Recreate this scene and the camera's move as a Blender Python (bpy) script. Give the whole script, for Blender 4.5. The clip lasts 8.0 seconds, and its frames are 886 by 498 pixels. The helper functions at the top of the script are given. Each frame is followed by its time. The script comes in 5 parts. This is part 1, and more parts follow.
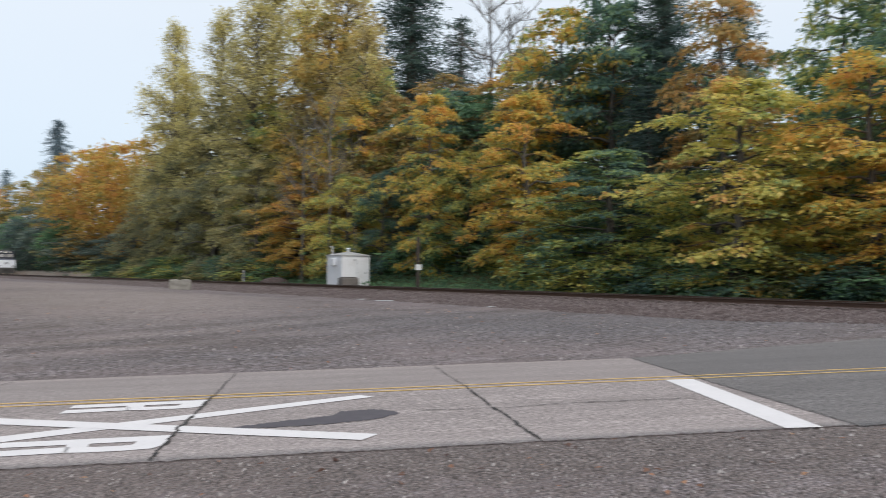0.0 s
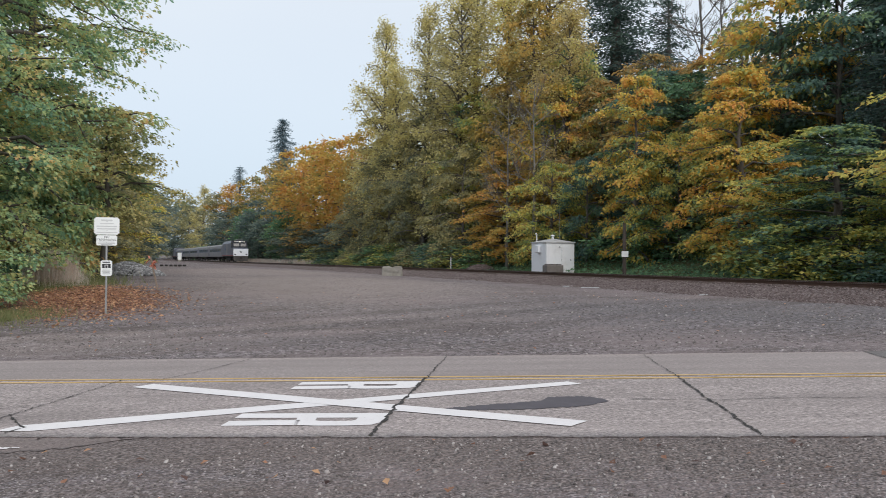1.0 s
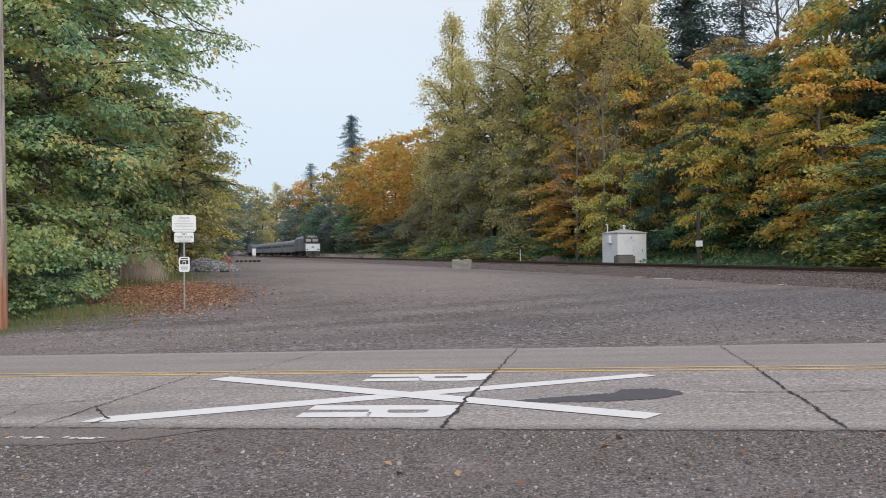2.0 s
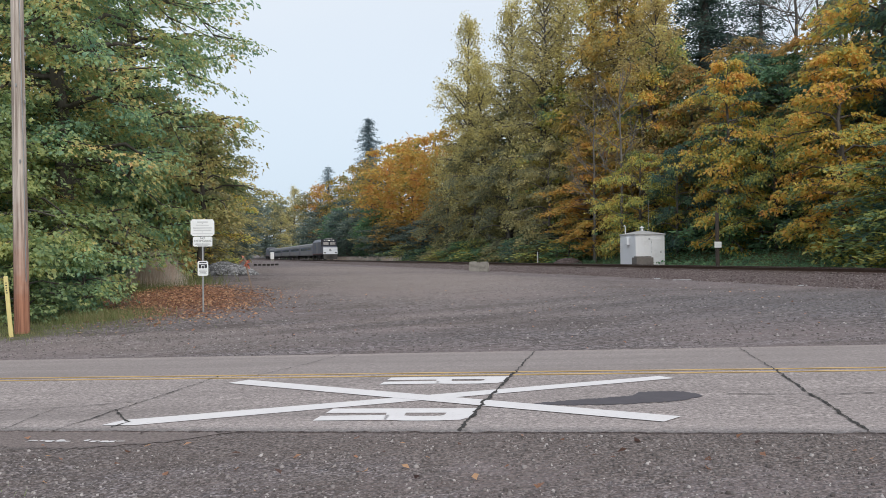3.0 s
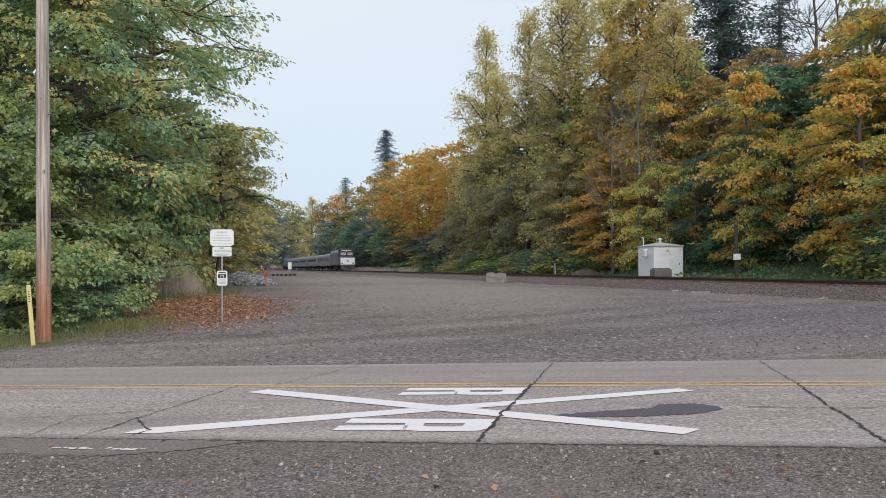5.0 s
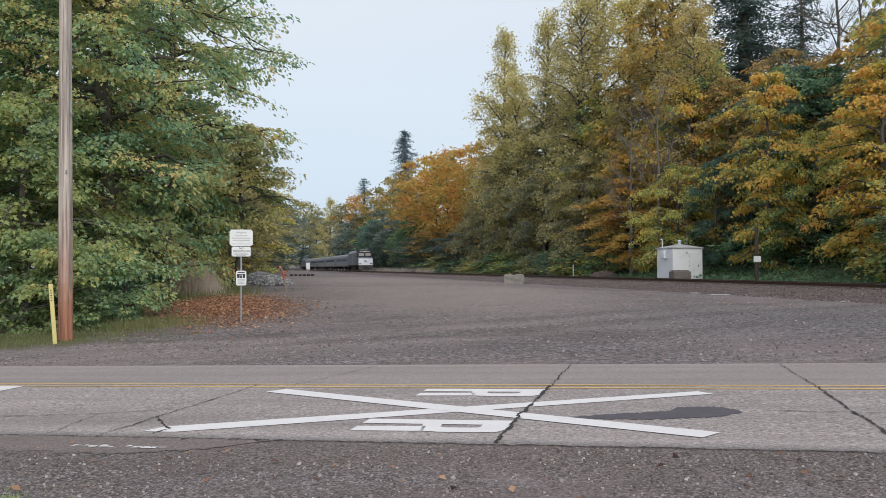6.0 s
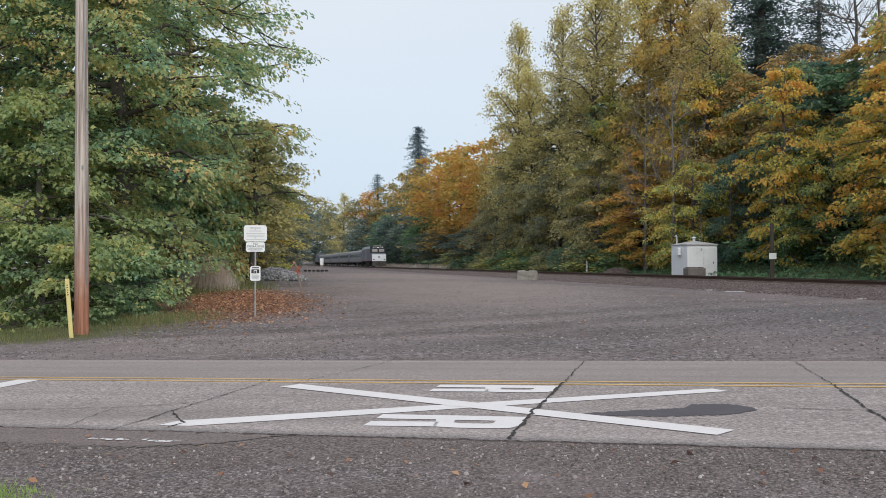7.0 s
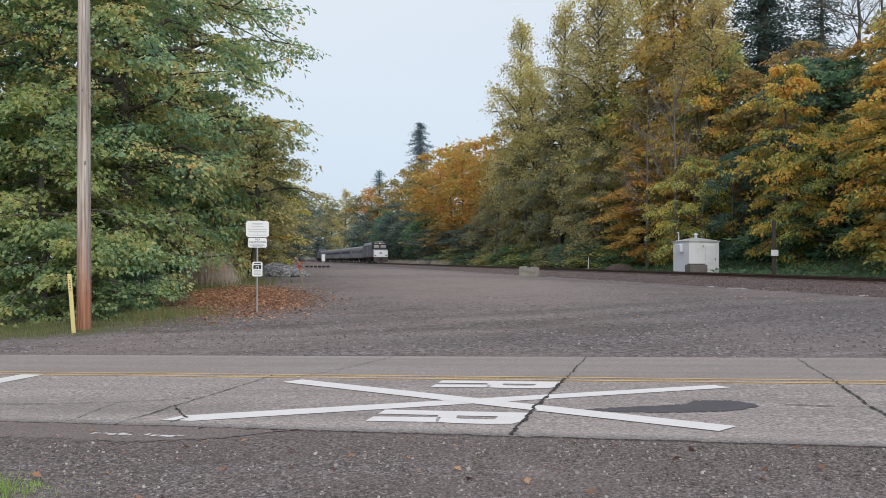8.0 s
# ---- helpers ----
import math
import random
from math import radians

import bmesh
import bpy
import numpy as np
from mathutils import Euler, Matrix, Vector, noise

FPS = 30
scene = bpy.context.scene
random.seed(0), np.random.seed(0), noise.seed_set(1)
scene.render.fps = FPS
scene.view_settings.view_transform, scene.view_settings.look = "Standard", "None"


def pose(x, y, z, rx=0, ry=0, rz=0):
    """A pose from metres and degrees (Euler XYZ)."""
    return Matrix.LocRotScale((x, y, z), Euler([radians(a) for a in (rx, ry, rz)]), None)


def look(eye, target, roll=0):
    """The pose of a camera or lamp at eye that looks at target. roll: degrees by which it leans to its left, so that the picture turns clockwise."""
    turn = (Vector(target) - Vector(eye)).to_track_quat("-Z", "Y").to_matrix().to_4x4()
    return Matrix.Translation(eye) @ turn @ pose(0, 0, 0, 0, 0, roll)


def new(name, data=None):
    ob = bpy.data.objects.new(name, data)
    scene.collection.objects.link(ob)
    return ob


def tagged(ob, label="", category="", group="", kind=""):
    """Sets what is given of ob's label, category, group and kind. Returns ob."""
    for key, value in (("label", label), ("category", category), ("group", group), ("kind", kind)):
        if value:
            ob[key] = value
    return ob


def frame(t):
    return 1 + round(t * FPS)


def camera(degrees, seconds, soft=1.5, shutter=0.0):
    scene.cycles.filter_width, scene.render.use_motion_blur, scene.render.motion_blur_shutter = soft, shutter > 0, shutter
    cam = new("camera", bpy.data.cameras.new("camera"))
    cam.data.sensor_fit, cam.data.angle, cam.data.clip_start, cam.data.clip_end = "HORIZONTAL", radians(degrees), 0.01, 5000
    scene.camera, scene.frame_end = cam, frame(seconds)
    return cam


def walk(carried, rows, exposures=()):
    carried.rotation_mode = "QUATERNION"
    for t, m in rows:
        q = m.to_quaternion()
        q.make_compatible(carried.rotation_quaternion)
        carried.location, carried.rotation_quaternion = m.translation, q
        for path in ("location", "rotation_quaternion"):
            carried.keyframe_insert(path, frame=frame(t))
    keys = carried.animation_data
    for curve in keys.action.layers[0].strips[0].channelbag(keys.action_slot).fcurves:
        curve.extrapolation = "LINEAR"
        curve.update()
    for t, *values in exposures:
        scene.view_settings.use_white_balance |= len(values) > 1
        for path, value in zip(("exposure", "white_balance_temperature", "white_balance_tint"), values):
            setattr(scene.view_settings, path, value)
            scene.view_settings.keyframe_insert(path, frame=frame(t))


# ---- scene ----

# ---------------------------------------------------------------- camera
cam = camera(56.5, 8.0, soft=0.8, shutter=0.3)
ROWS = [
    (0.0, 0.055, 0.020, 1.617, -23.44, 1.74, -0.50),
    (0.5, 0.029, 0.032, 1.603, -13.46, 1.20, -0.83),
    (1.0, 0.016, 0.008, 1.607, -9.34, 0.74, -0.39),
    (1.5, 0.021, 0.019, 1.597, -6.34, 0.36, 0.08),
    (2.0, 0.026, 0.041, 1.597, -4.53, 0.24, 0.39),
    (3.5, 0.036, 0.029, 1.603, -3.15, 0.62, 0.76),
    (4.0, 0.020, -0.017, 1.596, -2.89, 0.84, 0.75),
    (4.5, 0.010, 0.004, 1.600, -2.62, 1.06, 0.60),
    (6.0, 0.003, -0.001, 1.602, -0.93, 1.27, 0.18),
    (6.5, -0.010, -0.012, 1.599, -0.36, 1.16, 0.06),
    (7.0, 0.000, 0.000, 1.600, 0.00, 1.00, 0.00),
    (7.5, -0.011, -0.001, 1.598, 0.09, 0.84, -0.09),
    (8.0, -0.009, -0.008, 1.598, 0.11, 0.73, -0.12),
]
walk(cam, [(t, pose(x, y, z, 90 + pitch, 0, yaw) @ pose(0, 0, 0, 0, 0, -roll)) for t, x, y, z, yaw, pitch, roll in ROWS],
     exposures=[(0.0, 0.18), (0.5, 0.08), (1.5, 0.12), (4.5, 0.12), (6.5, 0.06), (8.0, 0.06)])

# ---------------------------------------------------------------- world and sun
SUN_EL, SUN_AZ = radians(42), radians(158)
world = bpy.data.worlds.new("overcast_sky")
scene.world = world
world.use_nodes = True
wn, wl = world.node_tree.nodes, world.node_tree.links
wn.clear()
w_out, w_bg = wn.new("ShaderNodeOutputWorld"), wn.new("ShaderNodeBackground")
w_sky, w_mix = wn.new("ShaderNodeTexSky"), wn.new("ShaderNodeMix")
w_sky.sky_type, w_sky.sun_disc = "NISHITA", False
w_sky.sun_elevation, w_sky.sun_rotation = SUN_EL, SUN_AZ
w_sky.air_density, w_sky.dust_density, w_sky.ozone_density = 1.0, 3.0, 1.5
w_mix.data_type, w_mix.inputs["Factor"].default_value = "RGBA", 0.82
w_co, w_no, w_cr = wn.new("ShaderNodeTexCoord"), wn.new("ShaderNodeTexNoise"), wn.new("ShaderNodeValToRGB")
w_map = wn.new("ShaderNodeMapping")
w_map.inputs["Scale"].default_value = (1, 1, 3)
w_no.inputs["Scale"].default_value, w_no.inputs["Detail"].default_value = 1.6, 3
w_cr.color_ramp.elements[0].color, w_cr.color_ramp.elements[1].color = (6.9, 7.7, 8.75, 1), (8.1, 8.6, 9.05, 1)
wl.new(w_co.outputs["Generated"], w_map.inputs["Vector"])
wl.new(w_map.outputs["Vector"], w_no.inputs["Vector"])
wl.new(w_no.outputs["Fac"], w_cr.inputs["Fac"])
w_sep, w_low, w_band = wn.new("ShaderNodeSeparateXYZ"), wn.new("ShaderNodeMapRange"), wn.new("ShaderNodeMix")
w_low.inputs["From Min"].default_value, w_low.inputs["From Max"].default_value = 0.3, 0.02
w_band.data_type, w_band.inputs["B"].default_value = "RGBA", (6.2, 7.4, 8.7, 1)
wl.new(w_co.outputs["Generated"], w_sep.inputs["Vector"])
wl.new(w_sep.outputs["Z"], w_low.inputs["Value"])
wl.new(w_low.outputs["Result"], w_band.inputs["Factor"])
wl.new(w_cr.outputs["Color"], w_band.inputs["A"])
wl.new(w_sky.outputs["Color"], w_mix.inputs["A"])
wl.new(w_band.outputs["Result"], w_mix.inputs["B"])
wl.new(w_mix.outputs["Result"], w_bg.inputs["Color"])
w_bg.inputs["Strength"].default_value = 0.108
wl.new(w_bg.outputs["Background"], w_out.inputs["Surface"])
sun = new("sun", bpy.data.lights.new("sun", "SUN"))
sun.data.energy, sun.data.angle, sun.data.color = 1.75, radians(40), (1.0, 0.95, 0.9)
sun.matrix_world = look((0, 0, 0), (-math.sin(SUN_AZ) * math.cos(SUN_EL), -math.cos(SUN_AZ) * math.cos(SUN_EL), -math.sin(SUN_EL)))


# ---------------------------------------------------------------- material helpers
class Nodes:
    """A small builder for one node material."""

    def __init__(self, name, rough=0.8, metal=0.0):
        self.mat = bpy.data.materials.new(name)
        self.mat.use_nodes = True
        self.n, self.l = self.mat.node_tree.nodes, self.mat.node_tree.links
        self.bsdf = self.n["Principled BSDF"]
        self.bsdf.inputs["Roughness"].default_value = rough
        self.bsdf.inputs["Metallic"].default_value = metal
        self.co = self.n.new("ShaderNodeTexCoord")

    def noise(self, scale, detail=4, rough=0.6, stretch=None, space="Object", turn=0.0):
        node = self.n.new("ShaderNodeTexNoise")
        node.inputs["Scale"].default_value = scale
        node.inputs["Detail"].default_value = detail
        node.inputs["Roughness"].default_value = rough
        src = self.co.outputs[space]
        if turn:
            t = self.n.new("ShaderNodeMapping")
            t.inputs["Rotation"].default_value = (0, 0, radians(turn))
            self.l.new(src, t.inputs["Vector"])
            src = t.outputs["Vector"]
        if stretch:
            m = self.n.new("ShaderNodeMapping")
            m.inputs["Scale"].default_value = stretch
            self.l.new(src, m.inputs["Vector"])
            src = m.outputs["Vector"]
        self.l.new(src, node.inputs["Vector"])
        return node.outputs["Fac"]

    def voronoi(self, scale, out="Color"):
        node = self.n.new("ShaderNodeTexVoronoi")
        node.inputs["Scale"].default_value = scale
        self.l.new(self.co.outputs["Object"], node.inputs["Vector"])
        return node.outputs[out]

    def ramp(self, fac, stops):
        node = self.n.new("ShaderNodeValToRGB")
        el = node.color_ramp.elements
        while len(el) < len(stops):
            el.new(0.5)
        for e, (p, c) in zip(el, stops):
            e.position, e.color = p, (*c, 1)
        self.l.new(fac, node.inputs["Fac"])
        return node.outputs["Color"]

    def mix(self, fac, a, b, blend="MIX"):
        node = self.n.new("ShaderNodeMix")
        node.data_type, node.blend_type = "RGBA", blend
        for key, v in (("Factor", fac), ("A", a), ("B", b)):
            if isinstance(v, (int, float)):
                node.inputs[key].default_value = v
            elif isinstance(v, tuple):
                node.inputs[key].default_value = (*v, 1)
            else:
                self.l.new(v, node.inputs[key])
        return node.outputs["Result"]

    def step(self, fac, lo, hi):
        node = self.n.new("ShaderNodeMapRange")
        node.inputs["From Min"].default_value, node.inputs["From Max"].default_value = lo, hi
        self.l.new(fac, node.inputs["Value"])
        return node.outputs["Result"]

    def math(self, op, a, b):
        node = self.n.new("ShaderNodeMath")
        node.operation = op
        for i, v in enumerate((a, b)):
            if isinstance(v, (int, float)):
                node.inputs[i].default_value = v
            else:
                self.l.new(v, node.inputs[i])
        return node.outputs["Value"]

    def attr(self, name):
        node = self.n.new("ShaderNodeAttribute")
        node.attribute_name = name
        return node.outputs["Fac"]

    def color(self, c):
        if isinstance(c, tuple):
            self.bsdf.inputs["Base Color"].default_value = (*c, 1)
        else:
            self.l.new(c, self.bsdf.inputs["Base Color"])
        return self

    def rough(self, fac):
        self.l.new(fac, self.bsdf.inputs["Roughness"])
        return self

    def bump(self, fac, strength=0.4, dist=0.02):
        node = self.n.new("ShaderNodeBump")
        node.inputs["Strength"].default_value, node.inputs["Distance"].default_value = strength, dist
        self.l.new(fac, node.inputs["Height"])
        self.l.new(node.outputs["Normal"], self.bsdf.inputs["Normal"])
        return self


def plain(name, c, rough=0.6, metal=0.0, vary=0.25, scale=6.0, dirt=(0.12, 0.1, 0.08), dirty=0.35):
    """Paint or metal with faint mottling and dirt."""
    k = Nodes(name, rough, metal)
    dark = tuple(v * (1 - vary) for v in c)
    base = k.mix(k.noise(scale, 5), dark, c)
    stain = k.step(k.noise(scale * 0.35, 6, 0.7), 0.52, 0.75)
    k.color(k.mix(k.math("MULTIPLY", stain, dirty), base, dirt))
    k.bump(k.noise(scale * 8, 3), 0.12, 0.01)
    return k.mat


def leafy(name, stops, scale=0.5, spread=0.4):
    """Leaves: the hue drifts over the crown in patches and differs from leaf to leaf."""
    k = Nodes(name, 0.6)
    geo, info = k.n.new("ShaderNodeNewGeometry"), k.n.new("ShaderNodeObjectInfo")
    shift = k.n.new("ShaderNodeVectorMath")
    shift.operation = "ADD"
    far = k.math("MULTIPLY", info.outputs["Random"], 90.0)
    k.l.new(k.co.outputs["Object"], shift.inputs[0])
    k.l.new(far, shift.inputs[1])
    node = k.n.new("ShaderNodeTexNoise")
    node.inputs["Scale"].default_value, node.inputs["Detail"].default_value = scale, 3
    k.l.new(shift.outputs["Vector"], node.inputs["Vector"])
    patch = k.step(node.outputs["Fac"], 0.32, 0.68)
    fac = k.math("ADD", k.math("MULTIPLY", patch, 1 - spread), k.math("MULTIPLY", geo.outputs["Random Per Island"], spread))
    fac = k.math("ADD", fac, k.math("MULTIPLY", k.math("SUBTRACT", info.outputs["Random"], 0.5), 0.25))
    col = k.ramp(fac, stops)
    k.color(col)
    k.bsdf.inputs["Specular IOR Level"].default_value = 0.3
    tr, add, out = k.n.new("ShaderNodeBsdfTranslucent"), k.n.new("ShaderNodeMixShader"), k.n["Material Output"]
    k.l.new(col, tr.inputs["Color"])
    add.inputs[0].default_value = 0.5
    k.l.new(k.bsdf.outputs["BSDF"], add.inputs[1])
    k.l.new(tr.outputs["BSDF"], add.inputs[2])
    k.l.new(add.outputs["Shader"], out.inputs["Surface"])
    return k.mat


def barky(name, a, b, scale=5):
    k = Nodes(name, 0.9)
    g = k.noise(scale, 6, 0.7, (1, 1, 0.15))
    k.color(k.mix(k.step(g, 0.3, 0.7), a, b)).bump(g, 0.7, 0.05)
    return k.mat


# ---------------------------------------------------------------- materials
def ground_material():
    k = Nodes("gravel_ground", 0.95)
    stone = k.voronoi(26.0)
    big = k.noise(0.22, 6, 0.6)
    mid = k.noise(1.1, 8, 0.75, (0.3, 1.2, 1))
    speck = k.noise(9.5, 1.5, 0.6)
    grain = k.noise(36.0, 1.5, 0.6)
    clod = k.noise(3.6, 2, 0.6)
    grit = k.ramp(stone, [(0.0, (0.058, 0.046, 0.046)), (0.45, (0.161, 0.132, 0.133)), (0.8, (0.257, 0.217, 0.217)), (1.0, (0.450, 0.392, 0.403))])
    fine = k.ramp(k.noise(55, 4, 0.7), [(0.3, (0.076, 0.059, 0.057)), (0.7, (0.257, 0.211, 0.212))])
    base = k.mix(0.45, grit, fine)
    base = k.mix(k.math("MULTIPLY", k.step(clod, 0.55, 0.35), 0.4), base, (0.052, 0.044, 0.044))
    base = k.mix(k.math("MULTIPLY", k.step(grain, 0.48, 0.36), 0.85), base, (0.039, 0.034, 0.035))
    base = k.mix(k.math("MULTIPLY", k.step(grain, 0.54, 0.64), 0.85), base, (0.400, 0.360, 0.372))
    base = k.mix(k.math("MULTIPLY", k.step(speck, 0.48, 0.36), k.math("ADD", 0.35, k.math("MULTIPLY", k.attr("lot"), 0.4))), base, (0.031, 0.026, 0.027))
    base = k.mix(k.math("MULTIPLY", k.math("MULTIPLY", k.step(speck, 0.54, 0.66), 0.62), k.attr("lot")), base, (0.400, 0.352, 0.366))
    base = k.mix(k.math("MULTIPLY", k.step(mid, 0.42, 0.62), 0.7), base, (0.102, 0.075, 0.066))
    base = k.mix(k.math("MULTIPLY", k.step(big, 0.46, 0.6), 0.55), base, (0.226, 0.181, 0.180))
    edge = k.math("MULTIPLY", k.math("SUBTRACT", k.noise(2.2, 6, 0.7), 0.5), 1.6)
    dirt = k.step(k.math("ADD", k.attr("dirt"), edge), 0.35, 0.75)
    soil = k.mix(k.step(grain, 0.34, 0.66), (0.052, 0.040, 0.036), (0.225, 0.182, 0.167))
    base = k.mix(k.math("MULTIPLY", dirt, 0.75), base, soil)
    worn = k.step(k.math("ADD", k.attr("pale"), k.math("MULTIPLY", edge, 0.7)), 0.2, 0.9)
    sand = k.mix(k.step(grain, 0.34, 0.66), (0.150, 0.118, 0.104), (0.430, 0.362, 0.330))
    base = k.mix(k.math("MULTIPLY", worn, 0.62), base, sand)
    coarse = k.step(k.math("ADD", k.attr("cool"), k.math("MULTIPLY", edge, 0.7)), 0.2, 0.9)
    slate = k.mix(k.step(speck, 0.36, 0.66), (0.040, 0.037, 0.041), (0.196, 0.184, 0.194))
    base = k.mix(k.math("MULTIPLY", coarse, 0.72), base, slate)
    rut = k.step(k.math("ADD", k.attr("rut"), k.math("MULTIPLY", edge, 0.45)), 0.3, 0.8)
    base = k.mix(k.math("MULTIPLY", rut, 0.36), base, k.mix(k.step(grain, 0.35, 0.65), (0.045, 0.034, 0.031), (0.130, 0.103, 0.096)))
    grass = k.step(k.math("ADD", k.attr("grass"), edge), 0.4, 0.7)
    turf = k.mix(k.noise(9, 6, 0.7), (0.037, 0.048, 0.015), (0.140, 0.136, 0.048))
    base = k.mix(grass, base, turf)
    litter = k.step(k.math("ADD", k.attr("litter"), edge), 0.4, 0.8)
    duff = k.mix(k.noise(12, 5, 0.7), (0.081, 0.036, 0.021), (0.257, 0.108, 0.055))
    base = k.mix(k.math("MULTIPLY", litter, 0.85), base, duff)
    k.color(base)
    h = k.math("ADD", k.math("MULTIPLY", k.voronoi(26.0, "Distance"), 0.5), speck)
    k.bump(h, 0.9, 0.06)
    return k.mat


def road_material(name, lo, hi):
    k = Nodes(name, 0.88)
    mid = tuple((a + b) / 2 for a, b in zip(lo, hi))
    agg = k.ramp(k.noise(24, 2, 0.7), [(0.3, tuple(v * 0.48 for v in lo)), (0.47, mid), (0.53, mid), (0.7, tuple(v * 1.4 for v in hi))])
    agg = k.mix(k.math("MULTIPLY", k.step(k.noise(75, 1, 0.6), 0.5, 0.3), 0.6), agg, tuple(v * 0.45 for v in lo))
    lanes = k.step(k.noise(0.55, 7, 0.7, (0.22, 1.3, 1)), 0.4, 0.7)
    m = k.mix(k.math("MULTIPLY", lanes, 0.55), agg, tuple(v * 0.72 for v in lo))
    m = k.mix(k.math("MULTIPLY", k.step(k.noise(3, 8, 0.75), 0.52, 0.75), 0.4), m, tuple(v * 1.1 for v in hi))
    m = k.mix(k.math("MULTIPLY", k.step(k.noise(7, 8, 0.8), 0.58, 0.72), 0.45), m, tuple(v * 0.5 for v in lo))
    run = k.n.new("ShaderNodeMapping")
    run.inputs["Rotation"].default_value = (0, 0, radians(15))
    cut = k.n.new("ShaderNodeSeparateXYZ")
    k.l.new(k.co.outputs["Object"], run.inputs["Vector"])
    k.l.new(run.outputs["Vector"], cut.inputs[0])
    across = k.math("ADD", cut.outputs["Y"], k.math("MULTIPLY", k.noise(1.3, 5, 0.7), 0.3))
    polished = k.step(across, 10.95, 11.25)
    m = k.mix(k.math("MULTIPLY", polished, 0.6), m, k.mix(k.noise(30, 3, 0.7), tuple(v * 0.7 for v in lo), tuple(v * 0.95 for v in mid)))
    streak = k.step(k.noise(1.0, 5, 0.6, (0.06, 2.6, 1), turn=15), 0.42, 0.66)
    m = k.mix(k.math("MULTIPLY", streak, 0.3), m, tuple(v * 0.62 for v in lo))
    bare = k.step(across, 8.25, 7.5)
    m = k.mix(k.math("MULTIPLY", bare, 0.4), m, k.mix(k.step(k.noise(42, 2, 0.7), 0.38, 0.62), tuple(v * 0.8 for v in lo), tuple(v * 1.35 for v in hi)))
    k.color(m).bump(k.noise(60, 6, 0.85), 0.7, 0.012)
    return k.mat


def paint_material(name, c, under):
    k = Nodes(name, 0.7)
    worn = k.step(k.noise(22, 8, 0.8), 0.54, 0.7)
    soft = k.mix(k.noise(3, 5), tuple(v * 0.82 for v in c), c)
    k.color(k.mix(k.math("MULTIPLY", worn, 0.55), soft, under)).bump(k.noise(120, 3), 0.3, 0.005)
    return k.mat


M = {}
M["ground"] = ground_material()
M["concrete_road"] = road_material("weathered_road", (0.245, 0.21, 0.2), (0.475, 0.41, 0.395))
M["asphalt"] = road_material("dark_asphalt", (0.12, 0.11, 0.108), (0.24, 0.222, 0.218))
M["white_line"] = paint_material("white_road_paint", (0.74, 0.71, 0.71), (0.4, 0.38, 0.36))
M["yellow_line"] = paint_material("yellow_road_paint", (0.62, 0.41, 0.15), (0.4, 0.33, 0.25))
M["old_shoulder"] = road_material("dirty_old_asphalt", (0.128, 0.102, 0.095), (0.225, 0.183, 0.172))
M["tar"] = plain("crack_tar", (0.035, 0.03, 0.028), 0.8, vary=0.5, scale=20, dirty=0.2)
M["patch"] = plain("tar_patch", (0.088, 0.077, 0.09), 0.75, vary=0.4, scale=9, dirt=(0.13, 0.125, 0.12))
M["rail"] = plain("rusty_rail", (0.1, 0.055, 0.038), 0.7, 0.4, 0.4, 12)
M["rail_head"] = plain("worn_rail_head", (0.35, 0.33, 0.32), 0.35, 0.9, 0.2, 5)
M["tie"] = barky("creosote_tie", (0.03, 0.024, 0.02), (0.1, 0.08, 0.065), 9)
k = Nodes("ballast_stone", 0.95)
lumps = k.noise(13, 2, 0.6)
tone = k.ramp(lumps, [(0.3, (0.045, 0.032, 0.03)), (0.48, (0.098, 0.073, 0.07)), (0.58, (0.152, 0.119, 0.117)), (0.72, (0.38, 0.335, 0.33))])
k.color(k.mix(k.math("MULTIPLY", k.noise(0.7, 5), 0.5), tone, (0.1, 0.066, 0.058)))
k.bump(lumps, 0.9, 0.08)
M["ballast"] = k.mat
k = Nodes("loose_stone", 0.9)
g = k.n.new("ShaderNodeNewGeometry")
k.color(k.ramp(g.outputs["Random Per Island"], [(0, (0.075, 0.063, 0.06)), (0.45, (0.13, 0.113, 0.108)), (0.86, (0.235, 0.206, 0.197)), (1, (0.42, 0.385, 0.37))])).bump(k.noise(60, 3), 0.3, 0.01)
M["stone"] = k.mat
k = Nodes("grey_gravel", 0.9)
g = k.n.new("ShaderNodeNewGeometry")
k.color(k.ramp(g.outputs["Random Per Island"], [(0, (0.09, 0.09, 0.092)), (0.6, (0.22, 0.22, 0.225)), (1, (0.38, 0.38, 0.385))]))
M["pale_stone"] = k.mat
M["shed"] = plain("white_shed_paint", (0.84, 0.85, 0.87), 0.5, vary=0.1, scale=3, dirt=(0.42, 0.4, 0.37), dirty=0.3)
M["shed_roof"] = plain("grey_shed_roof", (0.5, 0.5, 0.5), 0.6, vary=0.3, scale=4)
M["galv"] = plain("galvanised_steel", (0.42, 0.43, 0.43), 0.45, 0.7, 0.25, 9)
M["sign_white"] = plain("white_sign_sheet", (0.82, 0.84, 0.82), 0.4, vary=0.06, scale=4, dirty=0.1)
M["sign_dark"] = plain("black_sign_ink", (0.035, 0.035, 0.04), 0.5, dirty=0.05)
M["sign_faded"] = plain("faded_sign_ink", (0.5, 0.51, 0.52), 0.5, dirty=0.05)
M["concrete"] = plain("block_concrete", (0.34, 0.32, 0.285), 0.9, vary=0.45, scale=5, dirt=(0.12, 0.105, 0.09), dirty=0.8)
